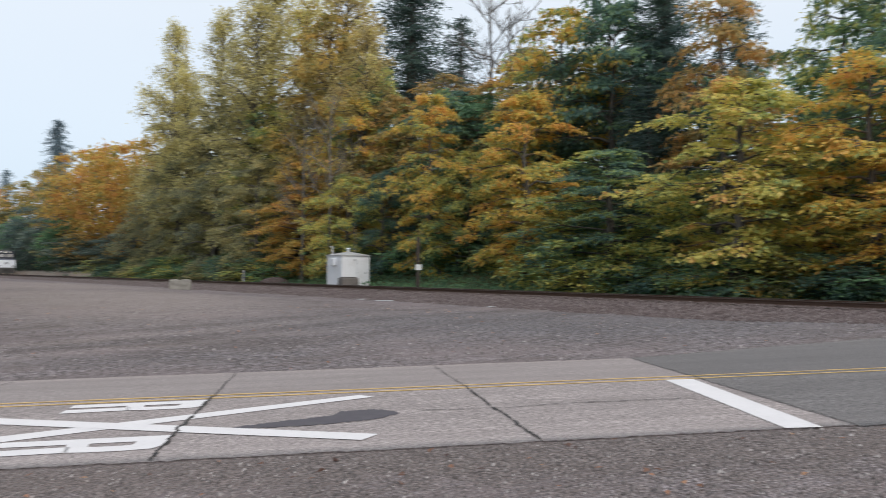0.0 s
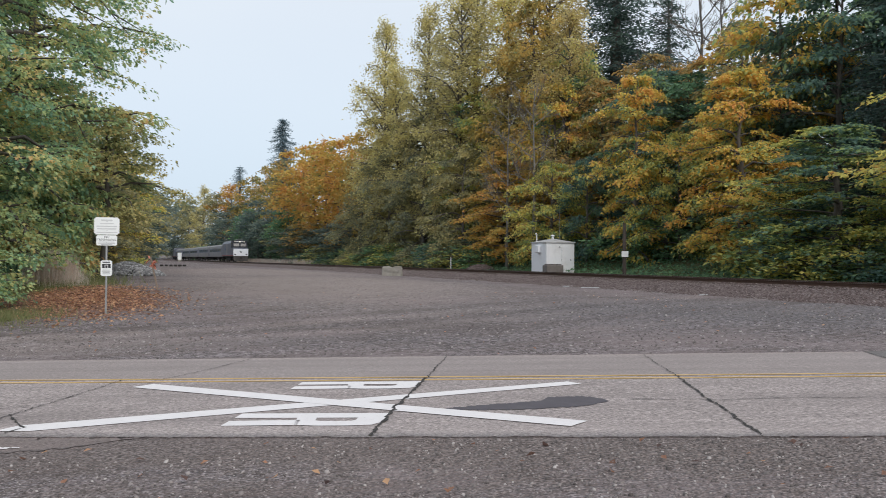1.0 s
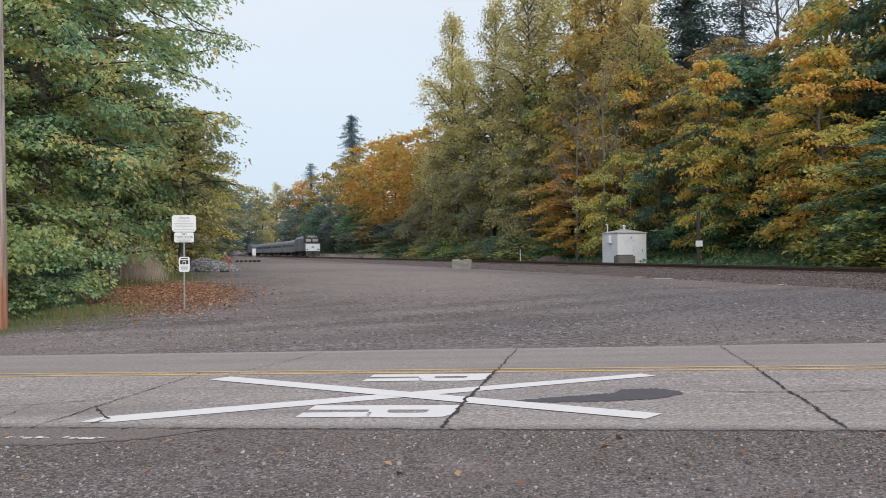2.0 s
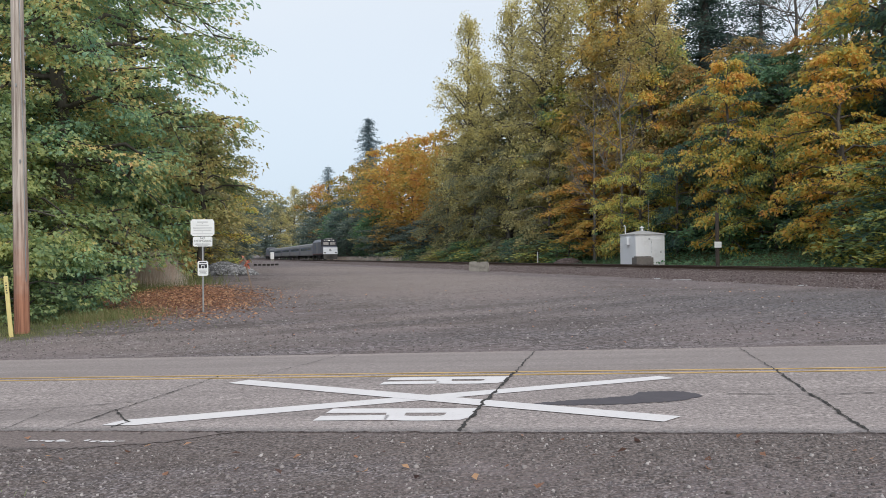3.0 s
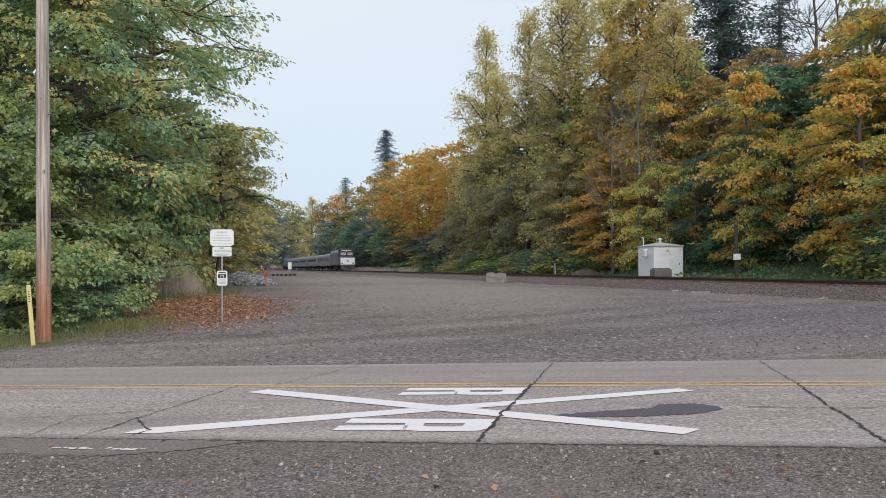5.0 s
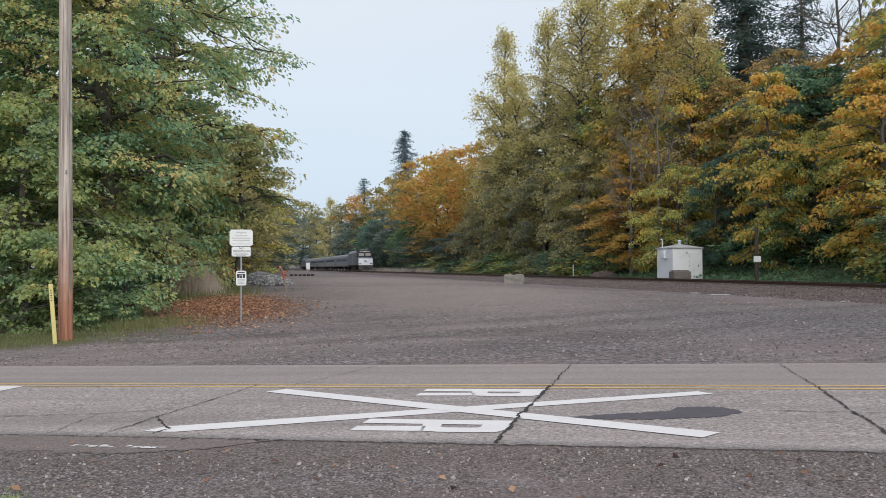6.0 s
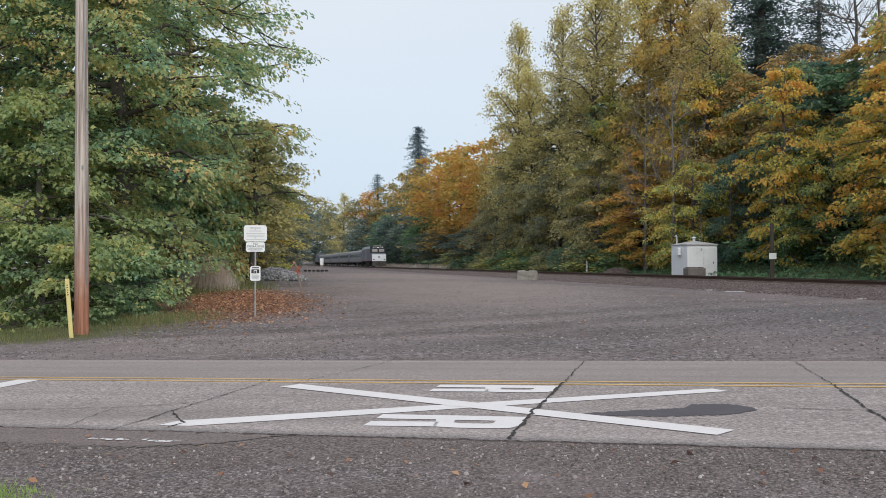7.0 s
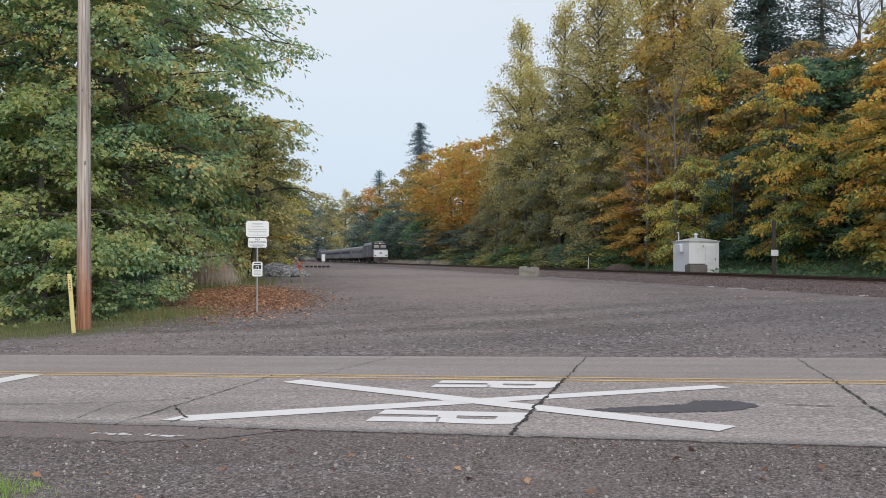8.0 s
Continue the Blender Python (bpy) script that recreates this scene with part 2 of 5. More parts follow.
M["dark_concrete"] = plain("stained_concrete", (0.2, 0.18, 0.165), 0.9, vary=0.4, scale=5, dirt=(0.07, 0.062, 0.055), dirty=0.7)
M["yellow_post"] = plain("yellow_marker_plastic", (0.74, 0.63, 0.26), 0.5, vary=0.15, scale=3, dirty=0.25)
k = Nodes("utility_pole_wood", 0.9)
gr = k.noise(16, 3, 0.7, (1, 1, 0.025))
sepz = k.n.new("ShaderNodeSeparateXYZ")
k.l.new(k.co.outputs["Object"], sepz.inputs[0])
low = k.step(k.math("ADD", sepz.outputs["Z"], k.math("MULTIPLY", k.noise(2, 5), 2.2)), 4.6, 2.0)
upper = k.mix(k.step(gr, 0.38, 0.6), (0.27, 0.22, 0.185), (0.6, 0.525, 0.46))
lower = k.mix(k.step(gr, 0.38, 0.6), (0.19, 0.078, 0.048), (0.42, 0.2, 0.125))
k.color(k.mix(low, upper, lower)).bump(gr, 1.0, 0.04)
M["pole"] = k.mat
M["stake"] = barky("stake_wood", (0.17, 0.12, 0.095), (0.33, 0.26, 0.2))
M["ribbon"] = plain("orange_ribbon", (0.6, 0.2, 0.13), 0.5, dirty=0.2)
M["bark"] = barky("tree_bark", (0.055, 0.048, 0.042), (0.165, 0.15, 0.132))
M["bark_pale"] = barky("pale_bark", (0.1, 0.093, 0.082), (0.23, 0.215, 0.195))
G1, G2, G3 = (0.078, 0.142, 0.130), (0.135, 0.235, 0.178), (0.280, 0.395, 0.165)
Y1, Y2, O1, O2 = (0.489, 0.472, 0.142), (0.726, 0.657, 0.179), (0.726, 0.477, 0.150), (0.645, 0.325, 0.118)
M["green"] = leafy("green_leaves", [(0, G1), (0.45, G2), (0.8, G3), (1, Y1)])
M["green_gold"] = leafy("green_gold_leaves", [(0, G1), (0.25, G2), (0.45, G3), (0.6, Y1), (0.8, Y2), (1, O1)])
M["gold_green"] = leafy("gold_green_leaves", [(0, G2), (0.24, G3), (0.42, Y1), (0.62, Y2), (0.85, O1), (1, O2)])
M["gold"] = leafy("gold_leaves", [(0, G3), (0.25, (0.246, 0.218, 0.088)), (0.5, (0.469, 0.356, 0.104)), (0.75, (0.614, 0.414, 0.118)), (1, O1)])
M["orange"] = leafy("orange_leaves", [(0, (0.200, 0.262, 0.113)), (0.2, (0.480, 0.400, 0.121)), (0.45, (0.645, 0.440, 0.117)), (0.7, (0.645, 0.360, 0.106)), (1, (0.600, 0.262, 0.092))])
M["amber"] = leafy("amber_leaves", [(0, G2), (0.15, G3), (0.3, Y1), (0.46, (0.760, 0.560, 0.120)), (0.64, (0.750, 0.455, 0.120)), (1, (0.690, 0.320, 0.100))], 0.45, 0.45)
M["rust"] = leafy("rust_leaves", [(0, G1), (0.16, G2), (0.36, (0.350, 0.305, 0.138)), (0.66, (0.560, 0.370, 0.132)), (1, (0.640, 0.315, 0.105))])
M["olive"] = leafy("olive_leaves", [(0, (0.120, 0.150, 0.121)), (0.4, (0.310, 0.312, 0.173)), (0.75, (0.520, 0.450, 0.203)), (1, (0.720, 0.600, 0.276))])
# for the far trees: greyed and blued, with distance haze put into the colour
M["olive_dark"] = leafy("hazed_dark_olive_leaves", [(0, (0.092, 0.145, 0.140)), (0.5, (0.165, 0.225, 0.195)), (1, (0.340, 0.365, 0.270))])
M["cotton"] = leafy("cottonwood_leaves", [(0, (0.300, 0.300, 0.176)), (0.4, (0.560, 0.490, 0.220)), (0.75, (0.780, 0.680, 0.286)), (1, (0.780, 0.750, 0.408))])
M["cotton_gold"] = leafy("gold_cottonwood_leaves", [(0, (0.350, 0.297, 0.151)), (0.4, (0.605, 0.477, 0.204)), (0.75, (0.757, 0.692, 0.279)), (1, (0.757, 0.756, 0.291))])
# dark green needles, lightened and blued to carry some haze in the colour
M["fir"] = leafy("fir_needles", [(0, (0.058, 0.094, 0.090)), (0.5, (0.103, 0.158, 0.143)), (1, (0.177, 0.253, 0.198))])
# far firs: distance haze is painted in as a paler, bluer needle colour
M["fir_haze"] = leafy("haze_tinted_fir_needles", [(0, (0.140, 0.193, 0.225)), (1, (0.289, 0.385, 0.428))])
M["near_maple"] = leafy("near_maple_leaves", [(0, (0.138, 0.275, 0.226)), (0.36, (0.275, 0.449, 0.275)), (0.6, (0.484, 0.583, 0.270)), (0.8, (0.704, 0.605, 0.253)), (1.0, (0.760, 0.501, 0.231))], 0.45, 0.42)
M["olive_green"] = leafy("olive_green_maple_leaves", [(0, (0.120, 0.210, 0.140)), (0.4, (0.280, 0.385, 0.185)), (0.75, (0.480, 0.520, 0.205)), (1, (0.680, 0.560, 0.210))], 0.45, 0.42)
M["bronze"] = leafy("bronze_maple_leaves", [(0, (0.200, 0.300, 0.160)), (0.4, (0.430, 0.425, 0.190)), (0.75, (0.600, 0.475, 0.190)), (1, (0.650, 0.450, 0.180))])
M["ivy"] = leafy("ivy_leaves", [(0, (0.090, 0.165, 0.110)), (0.6, (0.180, 0.325, 0.175)), (1, (0.302, 0.479, 0.197))])
M["grass"] = leafy("grass_blades", [(0, (0.125, 0.160, 0.070)), (0.6, (0.215, 0.245, 0.100)), (1, (0.400, 0.335, 0.190))], 0.8, 0.6)
M["lawn"] = leafy("lawn_blades", [(0, (0.172, 0.275, 0.080)), (1, (0.419, 0.575, 0.172))], 0.8, 0.6)
M["dry_grass"] = leafy("dry_grass_stems", [(0, (0.531, 0.390, 0.337)), (0.6, (0.780, 0.688, 0.597)), (1, (0.780, 0.780, 0.780))], 0.8, 0.7)
M["fallen"] = leafy("fallen_leaves", [(0, (0.119, 0.076, 0.069)), (0.5, (0.500, 0.262, 0.165)), (0.85, (0.700, 0.430, 0.255)), (1, (0.741, 0.647, 0.455))], 0.8, 0.85)
M["steel_side"] = plain("dull_stainless_side", (0.27, 0.265, 0.28), 0.45, 0.3, 0.2, 1.2, (0.14, 0.12, 0.11), 0.5)
M["loco_grey"] = plain("grey_loco_paint", (0.15, 0.16, 0.195), 0.45, 0.1, 0.15, 1.0, (0.14, 0.12, 0.11), 0.4)
M["loco_white"] = plain("white_loco_nose", (0.82, 0.85, 0.9), 0.4, 0, 0.05, 2, dirty=0.1)
M["loco_dark"] = plain("dark_blue_cab", (0.012, 0.015, 0.024), 0.75, dirty=0.0)
M["band_blue"] = plain("blue_window_band", (0.03, 0.07, 0.2), 0.35, dirty=0.2)
M["band_red"] = plain("red_stripe", (0.4, 0.04, 0.04), 0.5, dirty=0.2)
M["window"] = plain("dark_train_glass", (0.012, 0.014, 0.018), 0.12, 0, 0.2, 3, dirty=0.1)
M["under"] = plain("sooty_undergear", (0.035, 0.032, 0.03), 0.8, 0.2, 0.4, 4)
M["car_roof"] = plain("pale_car_roof", (0.24, 0.24, 0.24), 0.6, 0.1, 0.2, 1.0, dirty=0.5)
k = Nodes("lit_headlight", 0.3)
k.color((0.9, 0.88, 0.8))
k.bsdf.inputs["Emission Color"].default_value, k.bsdf.inputs["Emission Strength"].default_value = (1, 0.92, 0.75, 1), 0.5
M["lamp"] = k.mat
M["pilot"] = plain("grimy_pilot_steel", (0.1, 0.095, 0.09), 0.7, 0.2, 0.4, 3)
M["sign_pale"] = plain("bleached_sign_ink", (0.66, 0.67, 0.67), 0.5, dirty=0.05)
M["red_lamp"] = plain("red_marker_lens", (0.6, 0.05, 0.04), 0.25, dirty=0.0)


# ---------------------------------------------------------------- mesh helpers
def thing(name, x, y, z, rz=0, label="", category="", group="", kind=""):
    ob = new(name)
    ob.matrix_basis = pose(x, y, z, 0, 0, rz)
    ob.empty_display_size = 0.2
    return tagged(ob, label, category, group, kind)


def part(name, bm, material, parent=None, label="", smooth=False):
    """One bmesh as one mesh object, under a thing or a part."""
    me = bpy.data.meshes.new(name)
    bmesh.ops.recalc_face_normals(bm, faces=bm.faces)
    bm.to_mesh(me)
    bm.free()
    return hang(name, me, material, parent, label, smooth)


def hang(name, me, material, parent=None, label="", smooth=False):
    me.materials.append(M[material])
    if smooth:
        me.polygons.foreach_set("use_smooth", [True] * len(me.polygons))
    ob = new(name, me)
    ob.parent = parent
    return tagged(ob, label)


def raw(name, verts, faces):
    """A mesh from arrays: verts (n, 3), faces (m, 3) or (m, 4)."""
    verts, faces = np.asarray(verts, np.float32), np.asarray(faces, np.int32)
    me = bpy.data.meshes.new(name)
    n, m, s = len(verts), len(faces), faces.shape[1]
    me.vertices.add(n)
    me.vertices.foreach_set("co", verts.ravel())
    me.loops.add(m * s)
    me.loops.foreach_set("vertex_index", faces.ravel())
    me.polygons.add(m)
    me.polygons.foreach_set("loop_start", np.arange(0, m * s, s, dtype=np.int32))
    me.polygons.foreach_set("loop_total", np.full(m, s, np.int32))
    me.update(calc_edges=True)
    return me


def box(bm, cx, cy, cz, sx, sy, sz, bevel=0.0, rot=None):
    """A bevelled box, centred at (cx, cy, cz)."""
    m = Matrix.Translation((cx, cy, cz)) @ (rot or Matrix()) @ Matrix.Diagonal((sx, sy, sz, 1))
    made = bmesh.ops.create_cube(bm, size=1, matrix=m)["verts"]
    if bevel:
        edges = {e for v in made for e in v.link_edges}
        bmesh.ops.bevel(bm, geom=list(edges), offset=bevel, segments=1, affect="EDGES")
    return bm


def cyl(bm, cx, cy, cz, r0, r1, h, seg=16, rot=None):
    """A tapered cylinder along its own z, centred at (cx, cy, cz)."""
    m = Matrix.Translation((cx, cy, cz)) @ (rot or Matrix())
    bmesh.ops.create_cone(bm, cap_ends=True, segments=seg, radius1=r0, radius2=r1, depth=h, matrix=m)
    return bm


def extrude(bm, outline, x0, x1):
    """A closed outline in (y, z), drawn out along x."""
    a = [bm.verts.new((x0, y, z)) for y, z in outline]
    b = [bm.verts.new((x1, y, z)) for y, z in outline]
    n = len(outline)
    for i in range(n):
        bm.faces.new((a[i], a[(i + 1) % n], b[(i + 1) % n], b[i]))
    bm.faces.new(a)
    bm.faces.new(b[::-1])
    return bm


# ---------------------------------------------------------------- lie of the land
SLOPE, BASE, LOT, RAIL_Z = 0.03, -0.018, 0.55, 0.86


def sstep(v):
    v = np.clip(v, 0, 1)
    return v * v * (3 - 2 * v)


def to_uv(x, y):
    """Along and across the road, from the plan."""
    return 0.9659 * x - 0.2588 * y, 0.2588 * x + 0.9659 * y


def from_uv(u, v):
    return 0.9659 * u + 0.2588 * v, -0.2588 * u + 0.9659 * v


def to_q(x, y):
    """Metres on this side of the track's middle."""
    return ((26.5 - x) - 0.23 * y) / 1.026


def from_q(q, y):
    return 26.5 - 1.026 * q - 0.23 * y


def land(x, y):
    x, y = np.asarray(x, float), np.asarray(y, float)
    v, q = to_uv(x, y)[1], to_q(x, y)
    z = BASE + SLOPE * np.clip(x, -16, 24)
    z = z + (LOT - z) * sstep((v - 13.6) / 26)
    z = z - 0.2 * sstep((13 - q) / 7) * sstep((v - 16) / 8)
    bank = LOT + np.minimum(14, np.maximum(0, -q - 7) * 0.28)
    z = z + (bank - z) * sstep((-q - 1) / 3)
    return z


def land1(x, y):
    return float(land(x, y))


def rough_land(x, y):
    """Shallow unevenness, none under the road."""
    _, v = to_uv(x, y)
    off = sstep((np.abs(v - 10.3) - 3.2) / 1.2)
    w = (np.sin(x * 1.7 + y * 0.6) * np.sin(y * 1.3 - x * 0.4) + 0.6 * np.sin(x * 3.9 + 1.3) * np.sin(y * 4.3 + x)) * 0.018
    return w * off


def spaced(lo, a, b, hi, step, grow=1.16):
    """Lines: even between a and b, ever wider beyond."""
    mid = list(np.arange(a, b + step, step))
    s, up = step, [mid[-1]]
    while up[-1] < hi:
        s *= grow
        up.append(up[-1] + s)
    s, down = step, [mid[0]]
    while down[-1] > lo:
        s *= grow
        down.append(down[-1] - s)
    return np.array(down[:0:-1] + mid + up[1:])


def blob(x, y, cx, cy, rx, ry, a=0.0):
    dx, dy = x - cx, y - cy
    c, s = math.cos(radians(a)), math.sin(radians(a))
    return np.clip(1.35 - np.hypot((dx * c + dy * s) / rx, (dy * c - dx * s) / ry), 0, 1)


def mound(x, y):
    """The low rise under the leaf litter."""
    return 0.2 * blob(x, y, -8.2, 31.0, 2.4, 5.0, 12)


def build_ground():
    xs, ys = spaced(-1500, -16, 30, 1500, 0.3), spaced(-1500, 0, 46, 2500, 0.3)
    X, Y = np.meshgrid(xs, ys)
    Z = land(X, Y) + rough_land(X, Y)
    Z += mound(X, Y)
    nx, ny = len(xs), len(ys)
    idx = np.arange(nx * ny).reshape(ny, nx)
    f = np.stack([idx[:-1, :-1], idx[:-1, 1:], idx[1:, 1:], idx[1:, :-1]], -1).reshape(-1, 4)
    me = raw("ground", np.stack([X, Y, Z], -1).reshape(-1, 3), f)
    U, V = to_uv(X, Y)
    Q = to_q(X, Y)
    layers = {
        "grass": np.maximum.reduce([blob(X, Y, -13, 21.7, 6, 2.6, -8), blob(X, Y, -9.0, 24.6, 1.8, 1.5), blob(X, Y, -4.1, 6.0, 1.0, 0.5, -15),
                                    sstep((-Q - 5) / 2) * 0.8, sstep((-X - 13) / 4) * sstep((Y - 20) / 4) * sstep((60 - Y) / 10), blob(X, Y, -11, 36, 3, 9, 10)]),
        "litter": blob(X, Y, -7.3, 29.0, 3.0, 6.0, 15),
        "lot": sstep((V - 12.5) / 1.5),
        "dirt": np.maximum(blob(V, U * 0, 6.9, 0, 0.7, 1), 0.5 * (V < 8)),
        "pale": np.maximum.reduce([blob(X, Y, 1, 38, 7, 16, 8), 0.9 * blob(X, Y, -4, 70, 9, 26, 10), 0.55 * blob(X, Y, -5, 17.5, 5, 2.4, -15)])
        + 0.5 * sum(np.exp(-((np.hypot(X + 9, Y - 52) - r) / 0.55) ** 2) for r in (33.0, 35.4, 38.6)) * sstep((V - 15) / 3),
        "cool": np.maximum(blob(X, Y, 13, 19.5, 10.5, 7, -15), 0.5 * blob(X, Y, 1, 16, 7, 1.6, -15)) * sstep((V - 13) / 1.5),
        "rut": (0.9 * sum(np.exp(-((np.hypot(X + 9, Y - 52) - r) / 0.5) ** 2) for r in (31.7, 34.2, 36.9)) * sstep((V - 14.5) / 3) * sstep((40 - Y) / 14)
                + 0.8 * blob(X, Y, 2.6, 18.6, 3.2, 1.3, -20)) * sstep((V - 14) / 2),
    }
    for key, val in layers.items():
        me.attributes.new(key, "FLOAT", "POINT").data.foreach_set("value", np.clip(val, 0, 1).astype(np.float32).ravel())
    ob = hang("ground", me, "ground", smooth=True)
    tagged(ob, "grey-brown gravel ground with dirt, leaf litter and grass", "ground", kind="structure")


build_ground()


# ---------------------------------------------------------------- road and its markings
def uv_sheet(name, us, vs, lift, material, wob=0.0, vlo=None, vhi=None):
    """A slab over the road's slope; wob frays its long edges."""
    rng = np.random.default_rng(5)
    U, V = np.meshgrid(us, vs)
    if vhi is not None:
        t = (V - vs[0]) / (vs[-1] - vs[0])
        V = vlo(U) + (vhi(U) - vlo(U)) * t
    if wob:
        V[0] += rng.normal(0, wob, len(us))
        V[-1] += rng.normal(0, wob, len(us))
    X, Y = from_uv(U, V)
    Z = BASE + SLOPE * np.clip(X, -16, 24) + lift
    ny, nx = U.shape
    idx = np.arange(nx * ny).reshape(ny, nx)
    f = np.stack([idx[:-1, :-1], idx[:-1, 1:], idx[1:, 1:], idx[1:, :-1]], -1).reshape(-1, 4)
    verts = np.stack([X, Y, Z], -1).reshape(-1, 3)
    low = verts.copy()
    low[:, 2] -= 0.12
    n = len(verts)
    rim = np.concatenate([idx[0], idx[1:, -1], idx[-1, -2::-1], idx[-2:0:-1, 0]])
    side = np.stack([rim, np.roll(rim, -1), np.roll(rim, -1) + n, rim + n], -1)
    return hang(name, raw(name, np.concatenate([verts, low]), np.concatenate([f, side])), material)


ROAD_LIFT = 0.013
slab = uv_sheet("road", np.concatenate([np.arange(-75, -13, 0.5), np.linspace(-13, 5.163, 300)]), np.linspace(7.34, 13.2, 22), ROAD_LIFT, "concrete_road", 0.014)
tagged(slab, "weathered pale grey two-lane road surface", "road", kind="structure")
apron = uv_sheet("road_approach", np.arange(5.165, 19.2, 0.08), np.linspace(0, 1, 24), ROAD_LIFT + 0.001, "asphalt", 0.015,
                 lambda u: 7.3 - 0.02 * (u - 5.2), lambda u: 13.2 + 0.3 * np.clip(u - 5.2, 0, 20))
tagged(apron, "dark asphalt approach to the level crossing", "road", kind="structure")


verge = uv_sheet("road_shoulder", np.arange(-14, -3.4, 0.04), np.linspace(0, 1, 8), 0.005, "old_shoulder", 0.04,
                 lambda u: 6.62 + 0.7 * np.clip((u + 4.9) / 1.4, 0, 1) ** 1.5 + 0.02 * np.sin(u * 5), lambda u: 7.37 + 0 * u)
tagged(verge, "narrow strip of old brown asphalt beside the road", "road shoulder", kind="structure")


def marking(name, polys, material, lift, label, category="road marking"):
    """Paint or tar: closed outlines in road coordinates, laid over the slab as thin plates."""
    bm = bmesh.new()
    for poly in polys:
        top = []
        for u, v in poly:
            x, y = from_uv(u, v)
            top.append(bm.verts.new((x, y, BASE + SLOPE * max(-16, min(24, x)) + lift)))
        bm.faces.new(top)
    bmesh.ops.triangulate(bm, faces=bm.faces[:])
    bmesh.ops.recalc_face_normals(bm, faces=bm.faces)
    for fc in bm.faces:
        if fc.normal.z < 0:
            fc.normal_flip()
    me = bpy.data.meshes.new(name)
    bm.to_mesh(me)
    bm.free()
    ob = hang(name, me, material)
    return tagged(ob, label, category, kind="structure")


PAINT = ROAD_LIFT + 0.006
marking("crossing_symbol", [[(-5.12, 7.57), (-5.02, 7.84), (0.55, 10.43), (0.72, 10.24), (-4.74, 7.58)]],
        "white_line", PAINT, "white painted cross arm on the road")
marking("crossing_symbol", [[(-5.02, 10.22), (-4.84, 10.47), (0.62, 7.98), (0.45, 7.74), (-4.88, 10.15)]],
        "white_line", PAINT + 0.002, "white painted cross arm on the road")


def letter_r(name, u0, v0, length, width):
    """A capital R whose foot is at u0 and whose stem runs along the far side v0 + width."""
    s = 0.38
    def p(a, b):
        return (u0 + a * length, v0 + width * (1 - b))
    outer = [(p(0, 0), p(1, 0), p(1, s), p(0, s))]
    polys = [list(outer[0])]
    ring = [(1.0, s), (1.0, 0.72), (0.95, 0.94), (0.8, 1.0), (0.6, 1.0), (0.46, 0.94), (0.42, s)]
    hole = [(0.82, s), (0.82, 0.56), (0.8, 0.62), (0.76, 0.64), (0.6, 0.64), (0.56, 0.6), (0.55, s)]
    for i in range(len(ring) - 1):
        polys.append([p(*ring[i]), p(*ring[i + 1]), p(*hole[i + 1]), p(*hole[i])])
    polys.append([p(0.46, 0.56), p(0.48, 0.95), p(0.0, 1.0), p(0.0, 0.62)])
    return marking(name, polys, "white_line", PAINT, "white painted letter R on the road", "road letter")


letter_r("letter", -2.86, 9.98, 1.56, 0.56)
letter_r("letter", -2.92, 7.8, 1.56, 0.62)
marking("stop_line", [[(4.43, 7.34), (4.79, 7.3), (5.05, 10.62), (4.66, 10.64)]], "white_line", PAINT, "white stop line across one lane")
marking("transverse_line", [[(-9.72, 7.4), (-9.3, 7.4), (-9.24, 10.66), (-9.66, 10.66)]], "white_line", PAINT, "white transverse line across one lane")
for v in (10.68, 10.92):
    strip = uv_sheet("centre_line", np.arange(-74, 18.9, 0.3), np.linspace(v - 0.032, v + 0.032, 2), PAINT, "yellow_line", 0.006)
    tagged(strip, "worn yellow centre line", "road marking", kind="structure")


def crack(pts, width, seed, name="crack", label="dark tar-filled crack across the road", lift=0.004):
    """A jagged ribbon along a broken line in road coordinates."""
    rng = random.Random(seed)
    line = []
    for (a, b), (c, d) in zip(pts[:-1], pts[1:]):
        n = max(2, int(math.hypot(c - a, d - b) / 0.05))
        for i in range(n):
            t = i / n
            line.append((a + (c - a) * t, b + (d - b) * t))
    line.append(pts[-1])
    left, right = [], []
    ju = jv = 0
    for i, (a, b) in enumerate(line):
        ju, jv = ju * 0.6 + rng.gauss(0, 0.009), jv * 0.6 + rng.gauss(0, 0.008)
        w = width * rng.uniform(0.25, 1.7)
        c, d = line[min(i + 1, len(line) - 1)], line[max(i - 1, 0)]
        dx, dy = c[0] - d[0], c[1] - d[1]
        m = math.hypot(dx, dy) or 1
        left.append((a + ju - dy / m * w / 2, b + jv + dx / m * w / 2))
        right.append((a + ju + dy / m * w / 2, b + jv - dx / m * w / 2))
    polys = [[left[i], right[i], right[i + 1], left[i + 1]] for i in range(len(line) - 1)]
    marking(name, polys, "tar", PAINT + lift, label, "road crack")


crack([(-1.37, 7.36), (-1.32, 9.2), (-1.29, 10.85)], 0.036, 1)
crack([(-1.27, 10.85), (-1.21, 13.1)], 0.014, 2)
crack([(2.05, 7.3), (1.95, 10.83)], 0.022, 3)
crack([(1.95, 10.83), (1.86, 13.1)], 0.013, 4)
crack([(-5.47, 10.85), (-5.45, 7.25)], 0.015, 5)
crack([(-8.6, 8.2), (-7.7, 8.22), (-6.4, 8.48), (-5.9, 8.7), (-5.47, 9.02)], 0.013, 6)
crack([(-5.5, 8.4), (-5.2, 8.05), (-4.9, 7.75), (-4.94, 7.5)], 0.02, 7)
crack([(-6.3, 8.4), (-6.2, 7.85), (-6.1, 7.34)], 0.009, 8)
crack([(5.165, 7.32), (5.165, 13.15)], 0.014, 9)
